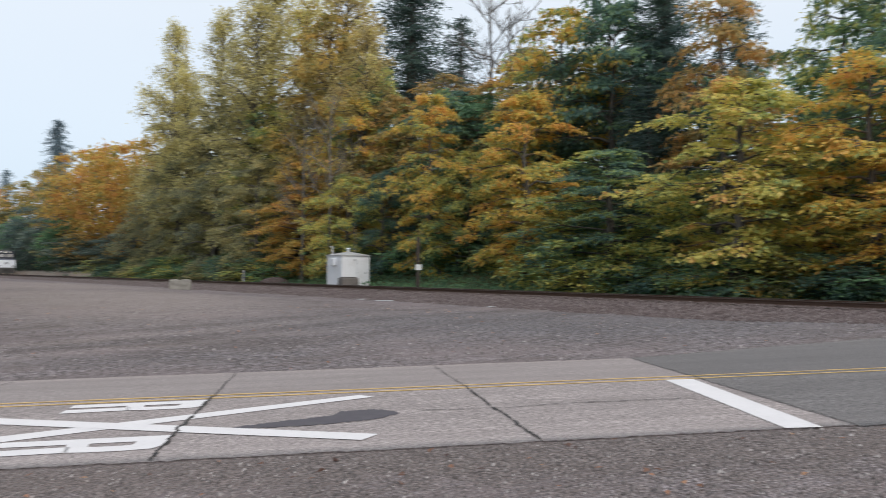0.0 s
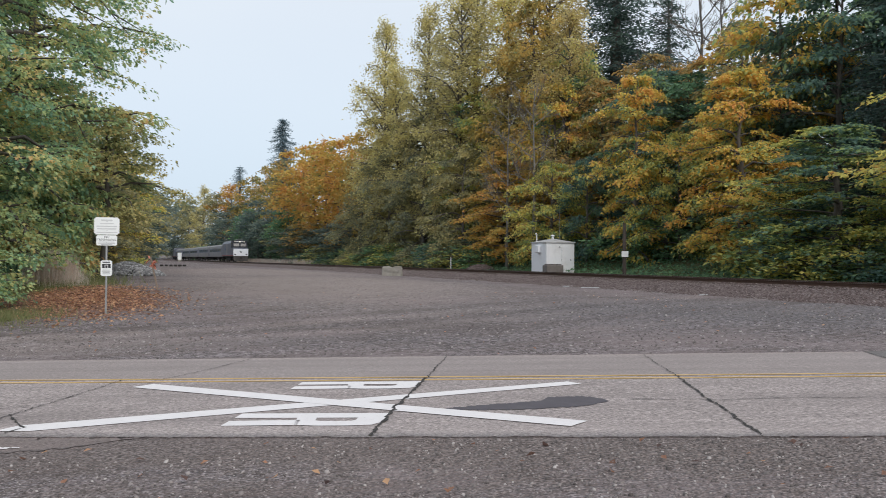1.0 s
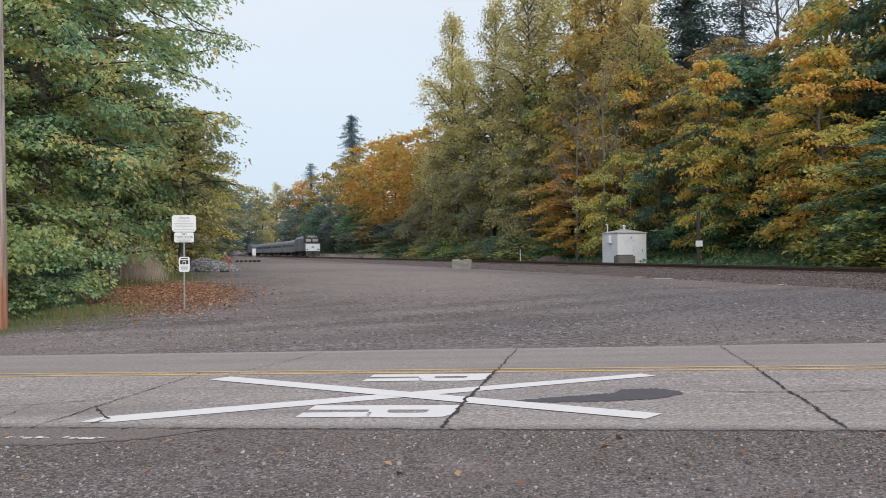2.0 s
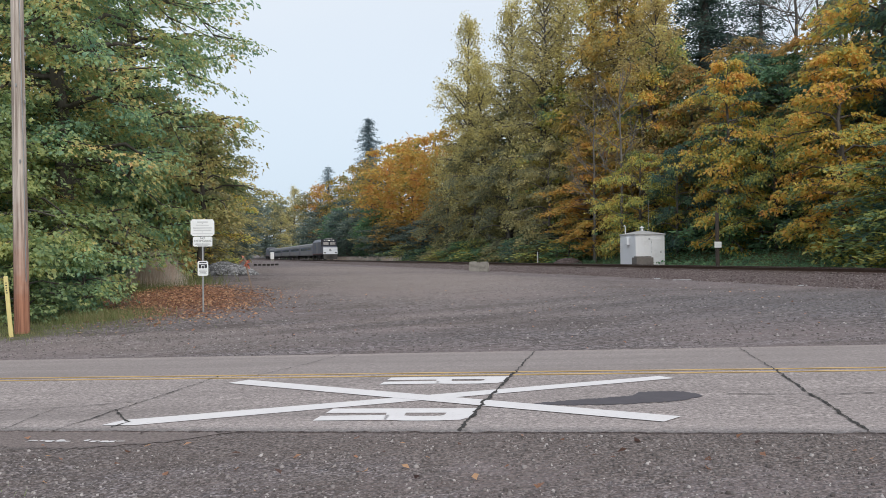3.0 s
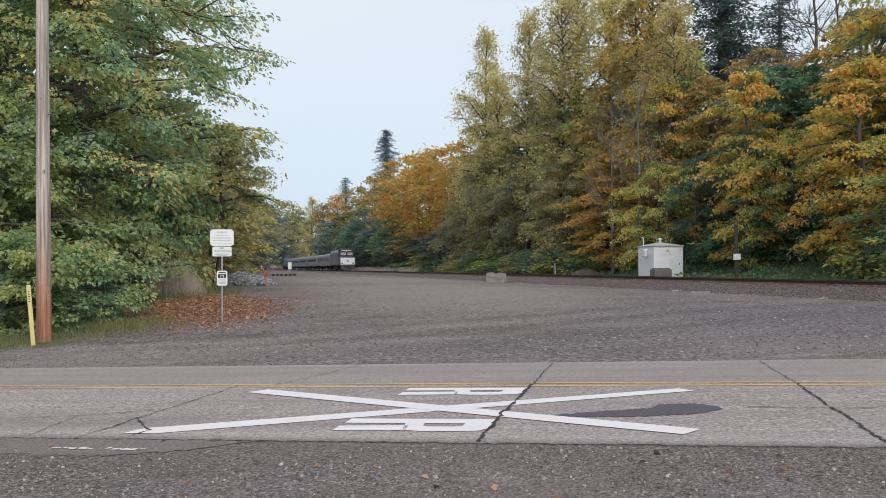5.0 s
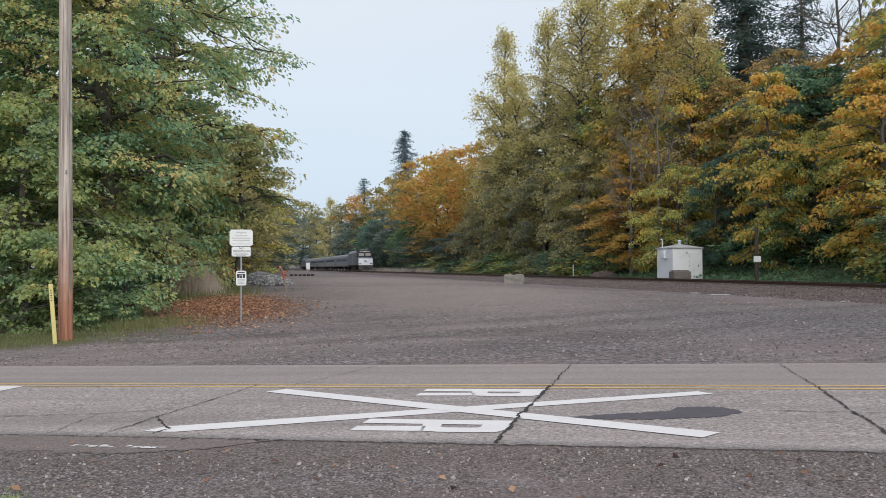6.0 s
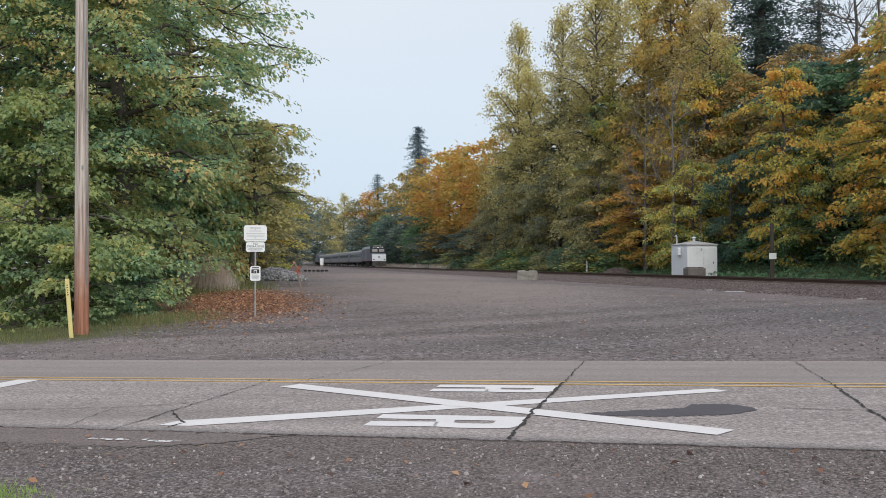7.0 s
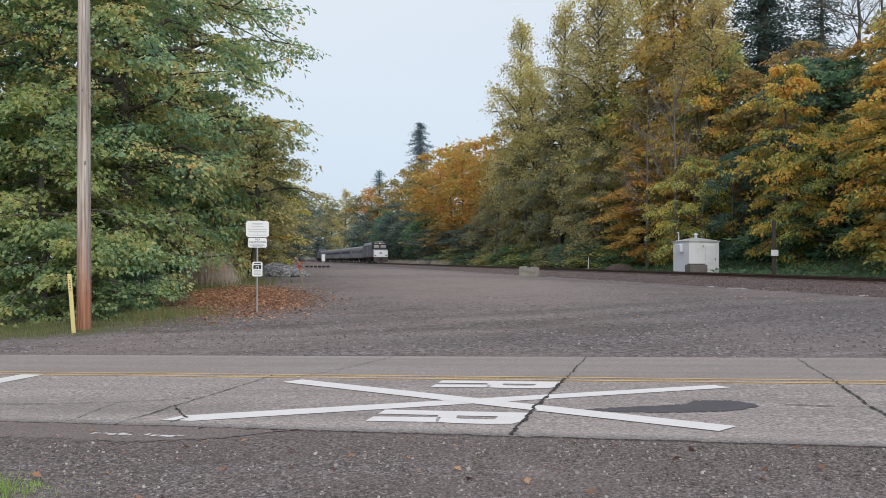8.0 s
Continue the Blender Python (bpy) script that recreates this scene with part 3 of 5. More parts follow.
crack([(1.2, 9.15), (2.1, 9.08), (3.0, 9.2), (4.4, 9.15)], 0.018, 10)
crack([(-4.9, 10.9), (-4.6, 12.0), (-4.4, 13.1)], 0.012, 11)
rng = random.Random(4)
up, dn = [], []
for i in range(61):
    t = i / 60
    mid = 8.66 + 0.4 * t
    rise = 0.03 + 0.3 * t if t < 0.58 else 0.2 + 0.2 * min(1, (t - 0.58) / 0.04)
    up.append((-0.8 + 1.72 * t, mid + rise * (1 - t ** 14) + rng.uniform(-0.03, 0.03)))
    dn.append((-0.8 + 1.72 * t, mid - 0.34 * t ** 0.55 * (1 - t ** 5) + rng.uniform(-0.045, 0.02) - 0.01))
marking("tar_patch", [[dn[i], dn[i + 1], up[i + 1], up[i]] for i in range(60)], "patch", PAINT - 0.001, "dark tar repair patch on the road", "road patch")
rng = random.Random(9)
bits = []
for i in range(15):
    u, v = -5.42 + 0.06 * i + rng.uniform(-0.03, 0.03) + (0.12 if i > 7 else 0), 6.93 + rng.uniform(-0.03, 0.03)
    a, b = rng.uniform(0.018, 0.055), rng.uniform(0.012, 0.04)
    bits.append([(u - a, v - b), (u + a, v - b * 0.6), (u + a * 0.8, v + b), (u - a * 0.7, v + b * 0.8)])
marking("old_edge_line", bits, "white_line", 0.0115, "worn remains of a white edge line")


# ---------------------------------------------------------------- railway track
TRACK_DEG = math.degrees(math.atan2(1, -0.23))      # heading of the track, away from the road


def track_pose(s, q=0.0, z=0.0):
    """A pose on the track s metres along it, with x along the track away from the road and y to the far-left."""
    c, d = math.cos(radians(TRACK_DEG)), math.sin(radians(TRACK_DEG))
    x, y = 26.5 + c * s - d * q, d * s + c * q
    return pose(x, y, z, 0, 0, TRACK_DEG)


def build_track():
    rngn = np.random.default_rng(3)
    ss = spaced(-90, 8, 70, 900, 0.3, 1.05)
    qs = np.array([-5.0, -3.6, -2.9, -2.3, -1.75, -1.3, -0.6, 0, 0.6, 1.3, 1.75, 2.3, 2.9, 3.6, 5.0])
    hs = np.array([-0.15, 0.05, 0.1, 0.14, 0.17, 0.11, 0.12, 0.12, 0.12, 0.11, 0.13, 0.11, 0.05, -0.05, -0.24]) + 0.52
    S, Q = np.meshgrid(ss, qs)
    Z = np.repeat(hs[:, None], len(ss), 1) + rngn.normal(0, 0.022, S.shape)
    m = np.array(track_pose(0))
    verts = np.stack([S, Q, Z], -1).reshape(-1, 3) @ m[:3, :3].T + m[:3, 3]
    idx = np.arange(S.size).reshape(S.shape)
    f = np.stack([idx[:-1, :-1], idx[:-1, 1:], idx[1:, 1:], idx[1:, :-1]], -1).reshape(-1, 4)
    tagged(hang("ballast_bed", raw("ballast_bed", verts, f), "ballast"), "brown-grey crushed stone ballast under the rails", "ballast", kind="structure")
    prof = [(-0.07, 0), (0.07, 0), (0.07, 0.015), (0.012, 0.04), (0.012, 0.12), (0.036, 0.135), (0.036, 0.165), (-0.036, 0.165), (-0.036, 0.135), (-0.012, 0.12), (-0.012, 0.04), (-0.07, 0.015)]
    for side in (-0.755, 0.755):
        rail = thing("rail", 0, 0, 0, label="rusty brown steel railway rail on ties", category="rail", group="rails", kind="structure")
        rail.matrix_basis = track_pose(0, side, RAIL_Z - 0.17)
        part("web", extrude(bmesh.new(), prof, -80, 800), "rail", rail)
        bm = bmesh.new()
        box(bm, 360, 0, 0.168, 880, 0.06, 0.006)
        part("running_surface", bm, "rail_head", rail, "worn shiny running surface")
    bed = thing("tie_row", 0, 0, 0, label="dark creosoted wooden railway ties in ballast", category="railway ties", kind="structure")
    bed.matrix_basis = track_pose(0)
    tie_me = None
    rr = random.Random(2)
    for i in range(180):
        if tie_me is None:
            bm = bmesh.new()
            box(bm, 0, 0, 0, 0.23, 2.6, 0.18, 0.012)
            first = part("tie", bm, "tie", bed)
            tie_me, tie = first.data, first
        else:
            tie = new("tie", tie_me)
            tie.parent = bed
        tie.matrix_basis = pose(14 + i * 0.53, rr.uniform(-0.03, 0.03), RAIL_Z - 0.17 - 0.095, 0, 0, rr.uniform(-1, 1))
    bm = bmesh.new()
    for i in range(420):
        box(bm, 14 + (180 + i) * 0.53, 0, RAIL_Z - 0.265, 0.23, 2.6, 0.18)
    tagged(part("far_ties", bm, "tie", bed), kind="stuff")


build_track()


# ---------------------------------------------------------------- scattered stones
def pebbles(name, xyz, size, material, label, category, seed):
    """Many small irregular stones as one mesh."""
    g = np.random.default_rng(seed)
    n = len(xyz)
    base = np.array([(1, 0, -0.3), (0, 1, -0.3), (-1, 0, -0.3), (0, -1, -0.3), (0.55, 0.5, 0.6), (-0.6, 0.45, 0.5), (-0.05, -0.65, 0.65)], float)
    tri = np.array([(0, 1, 4), (1, 5, 4), (1, 2, 5), (2, 3, 6), (2, 6, 5), (3, 0, 6), (0, 4, 6), (4, 5, 6)])
    a = g.uniform(0, 6.28, n)
    v = base[None] * g.uniform(0.55, 1.3, (n, 7, 1)) * np.asarray(size).reshape(-1, 1, 1)
    c, s = np.cos(a)[:, None], np.sin(a)[:, None]
    v = np.stack([v[..., 0] * c - v[..., 1] * s, v[..., 0] * s + v[..., 1] * c, v[..., 2]], -1) + xyz[:, None, :]
    f = tri[None] + (np.arange(n) * 7)[:, None, None]
    ob = hang(name, raw(name, v.reshape(-1, 3), f.reshape(-1, 3)), material)
    return tagged(ob, label, category, kind="stuff")


def scatter_gravel():
    g = np.random.default_rng(11)
    u, v = g.uniform(-6.2, 6.2, 16000), g.uniform(4.8, 7.3, 16000)
    x, y = from_uv(u, v)
    s = np.minimum(g.gamma(1.6, 0.0032, 16000) + 0.003, 0.024) * np.where((u < -2.4) & (v > 6.6), 0.3, 1.0)
    pebbles("shoulder_gravel", np.stack([x, y, land(x, y) + rough_land(x, y) + s * 0.2], -1), s, "stone", "loose grey gravel on the near shoulder", "gravel", 1)
    u, v = g.uniform(-13, 16, 20000), 13.25 + g.gamma(1.5, 5.5, 20000)
    x, y = from_uv(u, v)
    s = np.minimum(g.gamma(1.8, 0.0052, 20000) + 0.005, 0.026)
    ok = (to_q(x, y) > 3.5) & (v < 40)
    x, y, s = x[ok], y[ok], s[ok]
    pebbles("lot_gravel", np.stack([x, y, land(x, y) + rough_land(x, y) + s * 0.2], -1), s, "stone", "loose grey gravel on the open lot", "gravel", 2)
    q, along = g.uniform(1.2, 5.2, 9000), 12 + g.gamma(1.6, 18, 9000)
    m = np.array(track_pose(0))
    zz = np.interp(q, [1.3, 1.75, 2.2, 2.7, 3.2, 4.2, 4.7], [0.7, 0.69, 0.66, 0.6, 0.53, 0.4, 0.34])
    p = np.stack([along, q, np.zeros_like(q)], -1) @ m[:3, :3].T + m[:3, 3]
    zz = np.maximum(zz, land(p[:, 0], p[:, 1]))
    p[:, 2] = zz + 0.01
    pebbles("ballast_stones", p, g.uniform(0.018, 0.045, 9000), "ballast", "crushed stone spilling from the track bed", "ballast", 3)


scatter_gravel()


# ---------------------------------------------------------------- trees
def tube(path, radii, seg=5):
    """Verts and quads of a tapered tube along a path."""
    path = np.asarray(path, float)
    n = len(path)
    t = np.gradient(path, axis=0)
    t /= np.linalg.norm(t, axis=1)[:, None] + 1e-9
    ref = np.where(np.abs(t[:, 2:3]) > 0.9, [[1.0, 0, 0]], [[0, 0, 1.0]])
    a = np.cross(t, ref)
    a /= np.linalg.norm(a, axis=1)[:, None] + 1e-9
    b = np.cross(t, a)
    th = np.arange(seg) * 2 * math.pi / seg
    ring = a[:, None] * np.cos(th)[None, :, None] + b[:, None] * np.sin(th)[None, :, None]
    v = path[:, None] + ring * np.asarray(radii)[:, None, None]
    i = np.arange(n - 1)[:, None] * seg
    j = np.arange(seg)[None]
    k2 = (j + 1) % seg
    f = np.stack([i + j, i + k2, i + seg + k2, i + seg + j], -1).reshape(-1, 4)
    return v.reshape(-1, 3), f


def join_tubes(tubes):
    vs, fs, o = [], [], 0
    for v, f in tubes:
        vs.append(v)
        fs.append(f + o)
        o += len(v)
    return np.concatenate(vs), np.concatenate(fs)


def leaves(points, size, g, upness=0.6, slim=0.55, lobes=False, hang_down=0.5, out=None):
    """Folded leaf blades at the points: verts and triangles."""
    n = len(points)
    nrm = g.normal(0, 1, (n, 3))
    nrm[:, 2] = np.abs(nrm[:, 2]) + upness
    nrm /= np.linalg.norm(nrm, axis=1)[:, None]
    d = g.normal(0, 1, (n, 3))
    if out is not None:
        nrm = out * 0.5 + np.array([0, 0, 0.85]) + g.normal(0, 0.5, (n, 3))
        nrm /= np.linalg.norm(nrm, axis=1)[:, None]
        d = d * 0.45 + out
    d[:, 2] -= hang_down
    d -= nrm * (d * nrm).sum(1)[:, None]
    d /= np.linalg.norm(d, axis=1)[:, None] + 1e-9
    w = np.cross(nrm, d)
    L = (size * g.uniform(0.6, 1.35, n))[:, None]
    if lobes:
        pts = [(0, 0, 0), (0.5, -0.4, 0.04), (0.6, -0.17, 0.0), (1.0, 0, -0.14), (0.6, 0.17, 0.0), (0.5, 0.4, 0.04)]
        tri = [(0, 1, 2), (0, 2, 3), (0, 3, 4), (0, 4, 5)]
    else:
        pts = [(0, 0, 0), (0.5, -slim / 2, 0.1), (1, 0, -0.06), (0.5, slim / 2, 0.1)]
        tri = [(0, 1, 2), (0, 2, 3)]
    v = np.stack([points + L * (a * d + b * w + c * nrm) for a, b, c in pts], 1)
    f = np.array(tri)[None] + (np.arange(n) * len(pts))[:, None, None]
    return v.reshape(-1, 3), f.reshape(-1, 3)


def broadleaf(seed, height, radius, base, limbs, per, leaf, lift=0.5, flat=0.35, clump=0.9, lobes=False, cone=1.0, lean=0.0, droop=0.28, inner=0.3, cloak=0, tiers=False):
    """Trunk mesh data and leaf mesh data of a broad-leaved tree."""
    g = np.random.default_rng(seed)
    tubes, centres = [], []
    zs = np.linspace(0, height * 0.93, 10)
    wob = np.cumsum(g.normal(0, height * 0.008, (10, 2)), 0)
    trunk = np.column_stack([wob[:, 0] + lean * zs, wob[:, 1], zs])
    r0 = 0.018 * height + 0.06
    tubes.append(tube(trunk, np.linspace(r0, 0.03, 10), 8))
    for i in range(limbs):
        t = (i + 0.5) / limbs
        h = height * (base + (0.95 - base) * t)
        p0 = np.array([np.interp(h, zs, trunk[:, k]) for k in range(3)])
        az = i * 2.399 + g.normal(0, 0.35)
        env = max(0.2, math.sin(math.pi * min(1, (0.22 + 0.78 * t)) ** cone) ** 0.7)
        ln = radius * env * g.uniform(0.72, 1.12)
        rise = ln * lift * g.uniform(0.3, 1.2) * (0.4 + t)
        s = np.linspace(0, 1, 6)
        path = p0 + np.column_stack([np.cos(az) * ln * s, np.sin(az) * ln * s, rise * s - droop * ln * s ** 3])
        path[1:] += g.normal(0, 0.03 * ln, (5, 3))
        rb = r0 * 0.42 * (1 - 0.65 * t)
        tubes.append(tube(path, np.linspace(rb, 0.015, 6)))
        nsub = max(3, int(ln * 1.5))
        for j in range(nsub):
            sj = inner + (1 - inner) * (j + g.uniform(0.2, 0.9)) / nsub
            q0 = np.array([np.interp(sj, s, path[:, k]) for k in range(3)])
            a2 = az + g.choice([-1, 1]) * g.uniform(0.3, 1.2)
            l2 = ln * g.uniform(0.18, 0.42) + 0.3
            s2 = np.linspace(0, 1, 4)
            sub = q0 + np.column_stack([np.cos(a2) * l2 * s2, np.sin(a2) * l2 * s2, g.uniform(-0.25, 0.5) * l2 * s2 - 0.2 * l2 * s2 ** 2])
            tubes.append(tube(sub[::3], [rb * 0.35 + 0.008, 0.008], 3))
            centres += [sub[-1], sub[2], sub[1]]
        centres.append(path[-1])
    for i in range(cloak):
        h, a, d = height * g.uniform(base, 0.9), g.uniform(0, 6.28), g.uniform(0.3, 1.3)
        centres.append([np.interp(h, zs, trunk[:, 0]) + math.cos(a) * d, np.interp(h, zs, trunk[:, 1]) + math.sin(a) * d, h])
    centres = np.array(centres)
    n = len(centres) * per
    which = np.repeat(np.arange(len(centres)), per)
    spread = clump * g.uniform(0.55, 1.15, len(centres))[which][:, None]
    if tiers:
        # level sprays: leaves spread evenly over drooping discs, tilted outwards
        th, rr = g.uniform(0, 6.283, n), np.sqrt(g.uniform(0, 1, n))
        rim = 1 + 0.25 * np.sin(th * 3 + which * 1.7)
        off = np.column_stack([np.cos(th) * rr * rim, np.sin(th) * rr * rim, g.normal(0, 0.09, n)]) * spread
        away = centres[which] - np.array([trunk[5, 0], trunk[5, 1], 0])
        away[:, 2] = 0
        away /= np.linalg.norm(away, axis=1)[:, None] + 1e-6
        off[:, 2] -= 0.42 * rr ** 2 * spread[:, 0] + 0.22 * (off * away).sum(1)
        radial = np.column_stack([np.cos(th), np.sin(th), np.zeros(n)]) * rr[:, None] * 0.8 + away * 0.6
        return join_tubes(tubes), leaves(centres[which] + off, leaf, g, lobes=lobes, hang_down=0.55, out=radial)
    off = np.clip(g.normal(0, 0.5, (n, 3)), -1.1, 1.1) * spread * np.array([1, 1, flat])
    off[:, 2] -= 0.25 * (off[:, 0] ** 2 + off[:, 1] ** 2) / (clump + 0.01)
    return join_tubes(tubes), leaves(centres[which] + off, leaf, g, 0.25 if lobes else 0.6, lobes=lobes, hang_down=1.0 if lobes else 0.6)


def conifer(seed, height, radius, gap=0.62, dense=24):
    """A fir: whorls of drooping boughs with needle sprays."""
    g = np.random.default_rng(seed)
    tubes = [tube([(0, 0, 0), (0.05, 0, height * 0.5), (0, 0.03, height)], [0.012 * height + 0.08, 0.01 * height, 0.02], 8)]
    pts, dirs = [], []
    z = height * 0.08
    while z < height * 0.985:
        t = z / height
        for i in range(int(g.integers(5, 8))):
            az = g.uniform(0, 6.28)
            ln = radius * (1 - t) ** 0.55 * g.uniform(0.5, 1.2) + 0.15
            s = np.linspace(0, 1, 5)
            path = np.array([0, 0, z]) + np.column_stack([np.cos(az) * ln * s, np.sin(az) * ln * s, 0.15 * ln * s - 0.5 * ln * s ** 2 + 0.12 * ln * s ** 4])
            tubes.append(tube(path, np.linspace(0.03, 0.008, 5), 3))
            m = max(12, int(ln * dense))
            u = g.uniform(0.04, 1, m)
            p = np.stack([np.interp(u, s, path[:, k]) for k in range(3)], 1)
            w = (0.16 + 0.24 * ln * (1 - u) * u * 2)[:, None]
            p = p + g.normal(0, 1, (m, 3)) * w * np.array([1, 1, 0.35])
            pts.append(p)
        z += gap * (0.6 + 0.6 * (1 - t))
    return join_tubes(tubes), leaves(np.concatenate(pts), 0.3, g, 0.2, 0.36)


def bare_tree(seed, height, radius):
    g = np.random.default_rng(seed)
    tubes = []
    zs = np.linspace(0, height, 8)
    trunk = np.column_stack([np.cumsum(g.normal(0, 0.1, 8)), np.cumsum(g.normal(0, 0.1, 8)), zs])
    tubes.append(tube(trunk, np.linspace(0.22, 0.03, 8), 6))

    def grow(p, az, el, ln, r, depth):
        s = np.linspace(0, 1, 4)
        d = np.array([math.cos(az) * math.cos(el), math.sin(az) * math.cos(el), math.sin(el)])
        path = p + d * ln * s[:, None] + g.normal(0, 0.05 * ln, (4, 3)) * s[:, None] + np.array([0, 0, 0.12 * ln]) * (s ** 2)[:, None]
        tubes.append(tube(path, np.linspace(r, r * 0.45, 4), 3))
        if depth:
            for _ in range(4):
                k = g.uniform(0.3, 1)
                q = np.array([np.interp(k, s, path[:, c]) for c in range(3)])
                grow(q, az + g.normal(0, 0.7), el + g.normal(0.1, 0.4), ln * g.uniform(0.4, 0.65), r * 0.55, depth - 1)

    for i in range(16):
        h = height * (0.25 + 0.7 * i / 16)
        p = np.array([np.interp(h, zs, trunk[:, k]) for k in range(3)])
        grow(p, i * 2.4, g.uniform(0.2, 0.9), radius * (1.15 - 0.6 * i / 16), 0.055, 3)
    return join_tubes(tubes), None


SHAPES = {}


def shape(key, data, height, radius):
    wood, foliage = data
    SHAPES[key] = (raw(key + "_wood", *wood), raw(key + "_leaves", *foliage) if foliage else None, height, radius)
    SHAPES[key][0].materials.append(M["bark"])
    if foliage:
        SHAPES[key][1].materials.append(M["green"])


shape("maple_h", broadleaf(51, 13, 3.6, 0.05, 44, 24, 0.235, clump=0.74, lift=0.5, droop=0.4, lobes=True, cone=1.15, tiers=True), 13, 3.6)
shape("maple_a", broadleaf(21, 10, 4.5, 0.06, 28, 28, 0.24, clump=0.85, droop=0.36, tiers=True), 10, 4.5)
shape("maple_b", broadleaf(22, 10, 4.5, 0.05, 28, 28, 0.24, clump=0.85, lift=0.4, droop=0.36, tiers=True), 10, 4.5)
shape("maple_t", broadleaf(23, 20, 5.0, 0.1, 36, 14, 0.43, clump=1.1, cone=1.35, tiers=True), 20, 5.0)
shape("maple_f", broadleaf(33, 20, 5.0, 0.06, 28, 8, 0.66, clump=1.45, flat=0.65, cone=1.5), 20, 5.0)
shape("cotton_a", broadleaf(24, 30, 4.8, 0.06, 56, 20, 0.31, lift=1.3, flat=0.9, clump=1.1, cone=0.75, cloak=60), 30, 4.8)
shape("cotton_b", broadleaf(25, 30, 4.8, 0.08, 56, 20, 0.31, lift=1.2, flat=0.9, clump=1.05, cone=0.7, cloak=60), 30, 4.8)
shape("conifer_a", conifer(26, 30, 4.4, 0.56, 32), 30, 2.9)
shape("conifer_b", conifer(27, 24, 3.6, 0.85), 24, 2.5)
shape("bare", bare_tree(28, 16, 3.4), 16, 4.0)
shape("hedge", broadleaf(30, 3.0, 1.8, 0.02, 20, 22, 0.17, clump=0.48, lobes=True, inner=0.15, tiers=True), 3.0, 1.8)
shape("shrub", broadleaf(29, 3.0, 1.8, 0.02, 14, 10, 0.24, clump=0.6, flat=0.6), 3.0, 1.8)
KINDS = {"maple_h": "maple_tree", "maple_a": "maple_tree", "maple_b": "maple_tree", "maple_t": "maple_tree", "maple_f": "maple_tree", "cotton_a": "cottonwood_tree", "cotton_b": "cottonwood_tree",
         "conifer_a": "fir_tree", "conifer_b": "fir_tree", "bare": "bare_tree", "shrub": "shrub", "hedge": "shrub"}
TONES = {"olive_green": "yellowish olive-green", "amber": "green, yellow and orange", "bronze": "bronze-brown", "green": "deep green", "green_gold": "green and gold", "gold_green": "yellow-green and gold", "gold": "golden yellow", "orange": "bright orange",
         "rust": "rusty orange-brown", "olive": "dull olive-gold", "olive_dark": "dark olive green", "cotton": "pale yellow-green", "cotton_gold": "yellow-gold",
         "fir": "dark green", "fir_haze": "haze-tinted blue-green", "bark": "grey-brown", "bark_pale": "pale grey", "ivy": "dark ivy green", "near_maple": "green and bronze"}
turns = random.Random(77)


def plant(key, tone, x, y, height, radius, where="on the bank behind the track"):
    wood, foliage, h0, r0 = SHAPES[key]
    name = KINDS[key]
    sort = {"bare_tree": "leafless", "fir_tree": "tall"}.get(name, "leafy")
    tree = thing(name, x, y, land1(x, y) - 0.1, turns.uniform(0, 360), f"{TONES[tone]} {sort} {name.split('_')[0] if name != 'bare_tree' else 'tree'} {where}", "shrub" if name == "shrub" else "tree", "wood along the railway")
    tree.scale = (radius / r0, radius / r0, height / h0)
    trunk = new("trunk", wood)
    trunk.parent = tree
    if key == "bare":
        trunk.material_slots[0].link = "OBJECT"
        trunk.material_slots[0].material = M[tone]
    if foliage:
        crown = new("crown", foliage)
        crown.parent = tree
        crown.material_slots[0].link = "OBJECT"
        crown.material_slots[0].material = M[tone]
    return tree


# the wood behind the track
plant('maple_h', 'gold_green', 27.8, 29.3, 10.6, 4.3)
plant('maple_h', 'green_gold', 26.8, 38.7, 8.0, 4.4)
plant('maple_h', 'amber', 25.9, 46.4, 12.6, 3.4)
plant('maple_h', 'amber', 23.6, 56.8, 14.6, 3.0)
plant('maple_t', 'amber', 30.0, 24.7, 10.7, 3.6)
plant('maple_a', 'gold_green', 28.6, 35.3, 5.0, 2.7)
plant('maple_a', 'gold_green', 26.7, 43.8, 5.7, 3.1)
plant('maple_h', 'amber', 30.6, 22.1, 7.0, 3.3)
plant('maple_b', 'gold_green', 29.5, 26.9, 4.5, 2.2)
plant('maple_t', 'amber', 30.6, 49.1, 18.7, 4.3)
plant('maple_t', 'green', 32.5, 45.5, 17.9, 4.1)
plant('conifer_a', 'fir', 34.9, 43.9, 20.5, 3.2)
plant('maple_t', 'rust', 33.3, 37.2, 16.5, 3.1)
plant('conifer_b', 'fir', 37.8, 40.1, 16.9, 2.8)
plant('maple_t', 'green_gold', 35.8, 30.8, 15.2, 2.9)
plant('maple_t', 'green', 36.4, 28.4, 14.4, 3.3)
plant('maple_t', 'green', 35.2, 24.4, 13.4, 3.7)
plant('maple_t', 'rust', 32.6, 58.3, 17.1, 4.1)
plant('maple_t', 'green', 37.5, 50.2, 15.6, 5.0)
plant('conifer_a', 'fir', 33.4, 86.2, 34.6, 5.8)
plant('conifer_b', 'fir', 38.5, 84.0, 24.0, 4.0)
plant('maple_t', 'rust', 31.0, 66.0, 15.0, 4.5)
plant('maple_t', 'green_gold', 35.5, 62.0, 17.0, 4.0)
plant('bare', 'bark', 33.0, 65.4, 22.7, 5.6)
plant('bare', 'bark', 35.5, 66.5, 21.0, 5.0)
plant('maple_t', 'rust', 29.0, 64.9, 15.1, 4.4)
plant('maple_t', 'green', 34.8, 71.1, 12.9, 5.4)
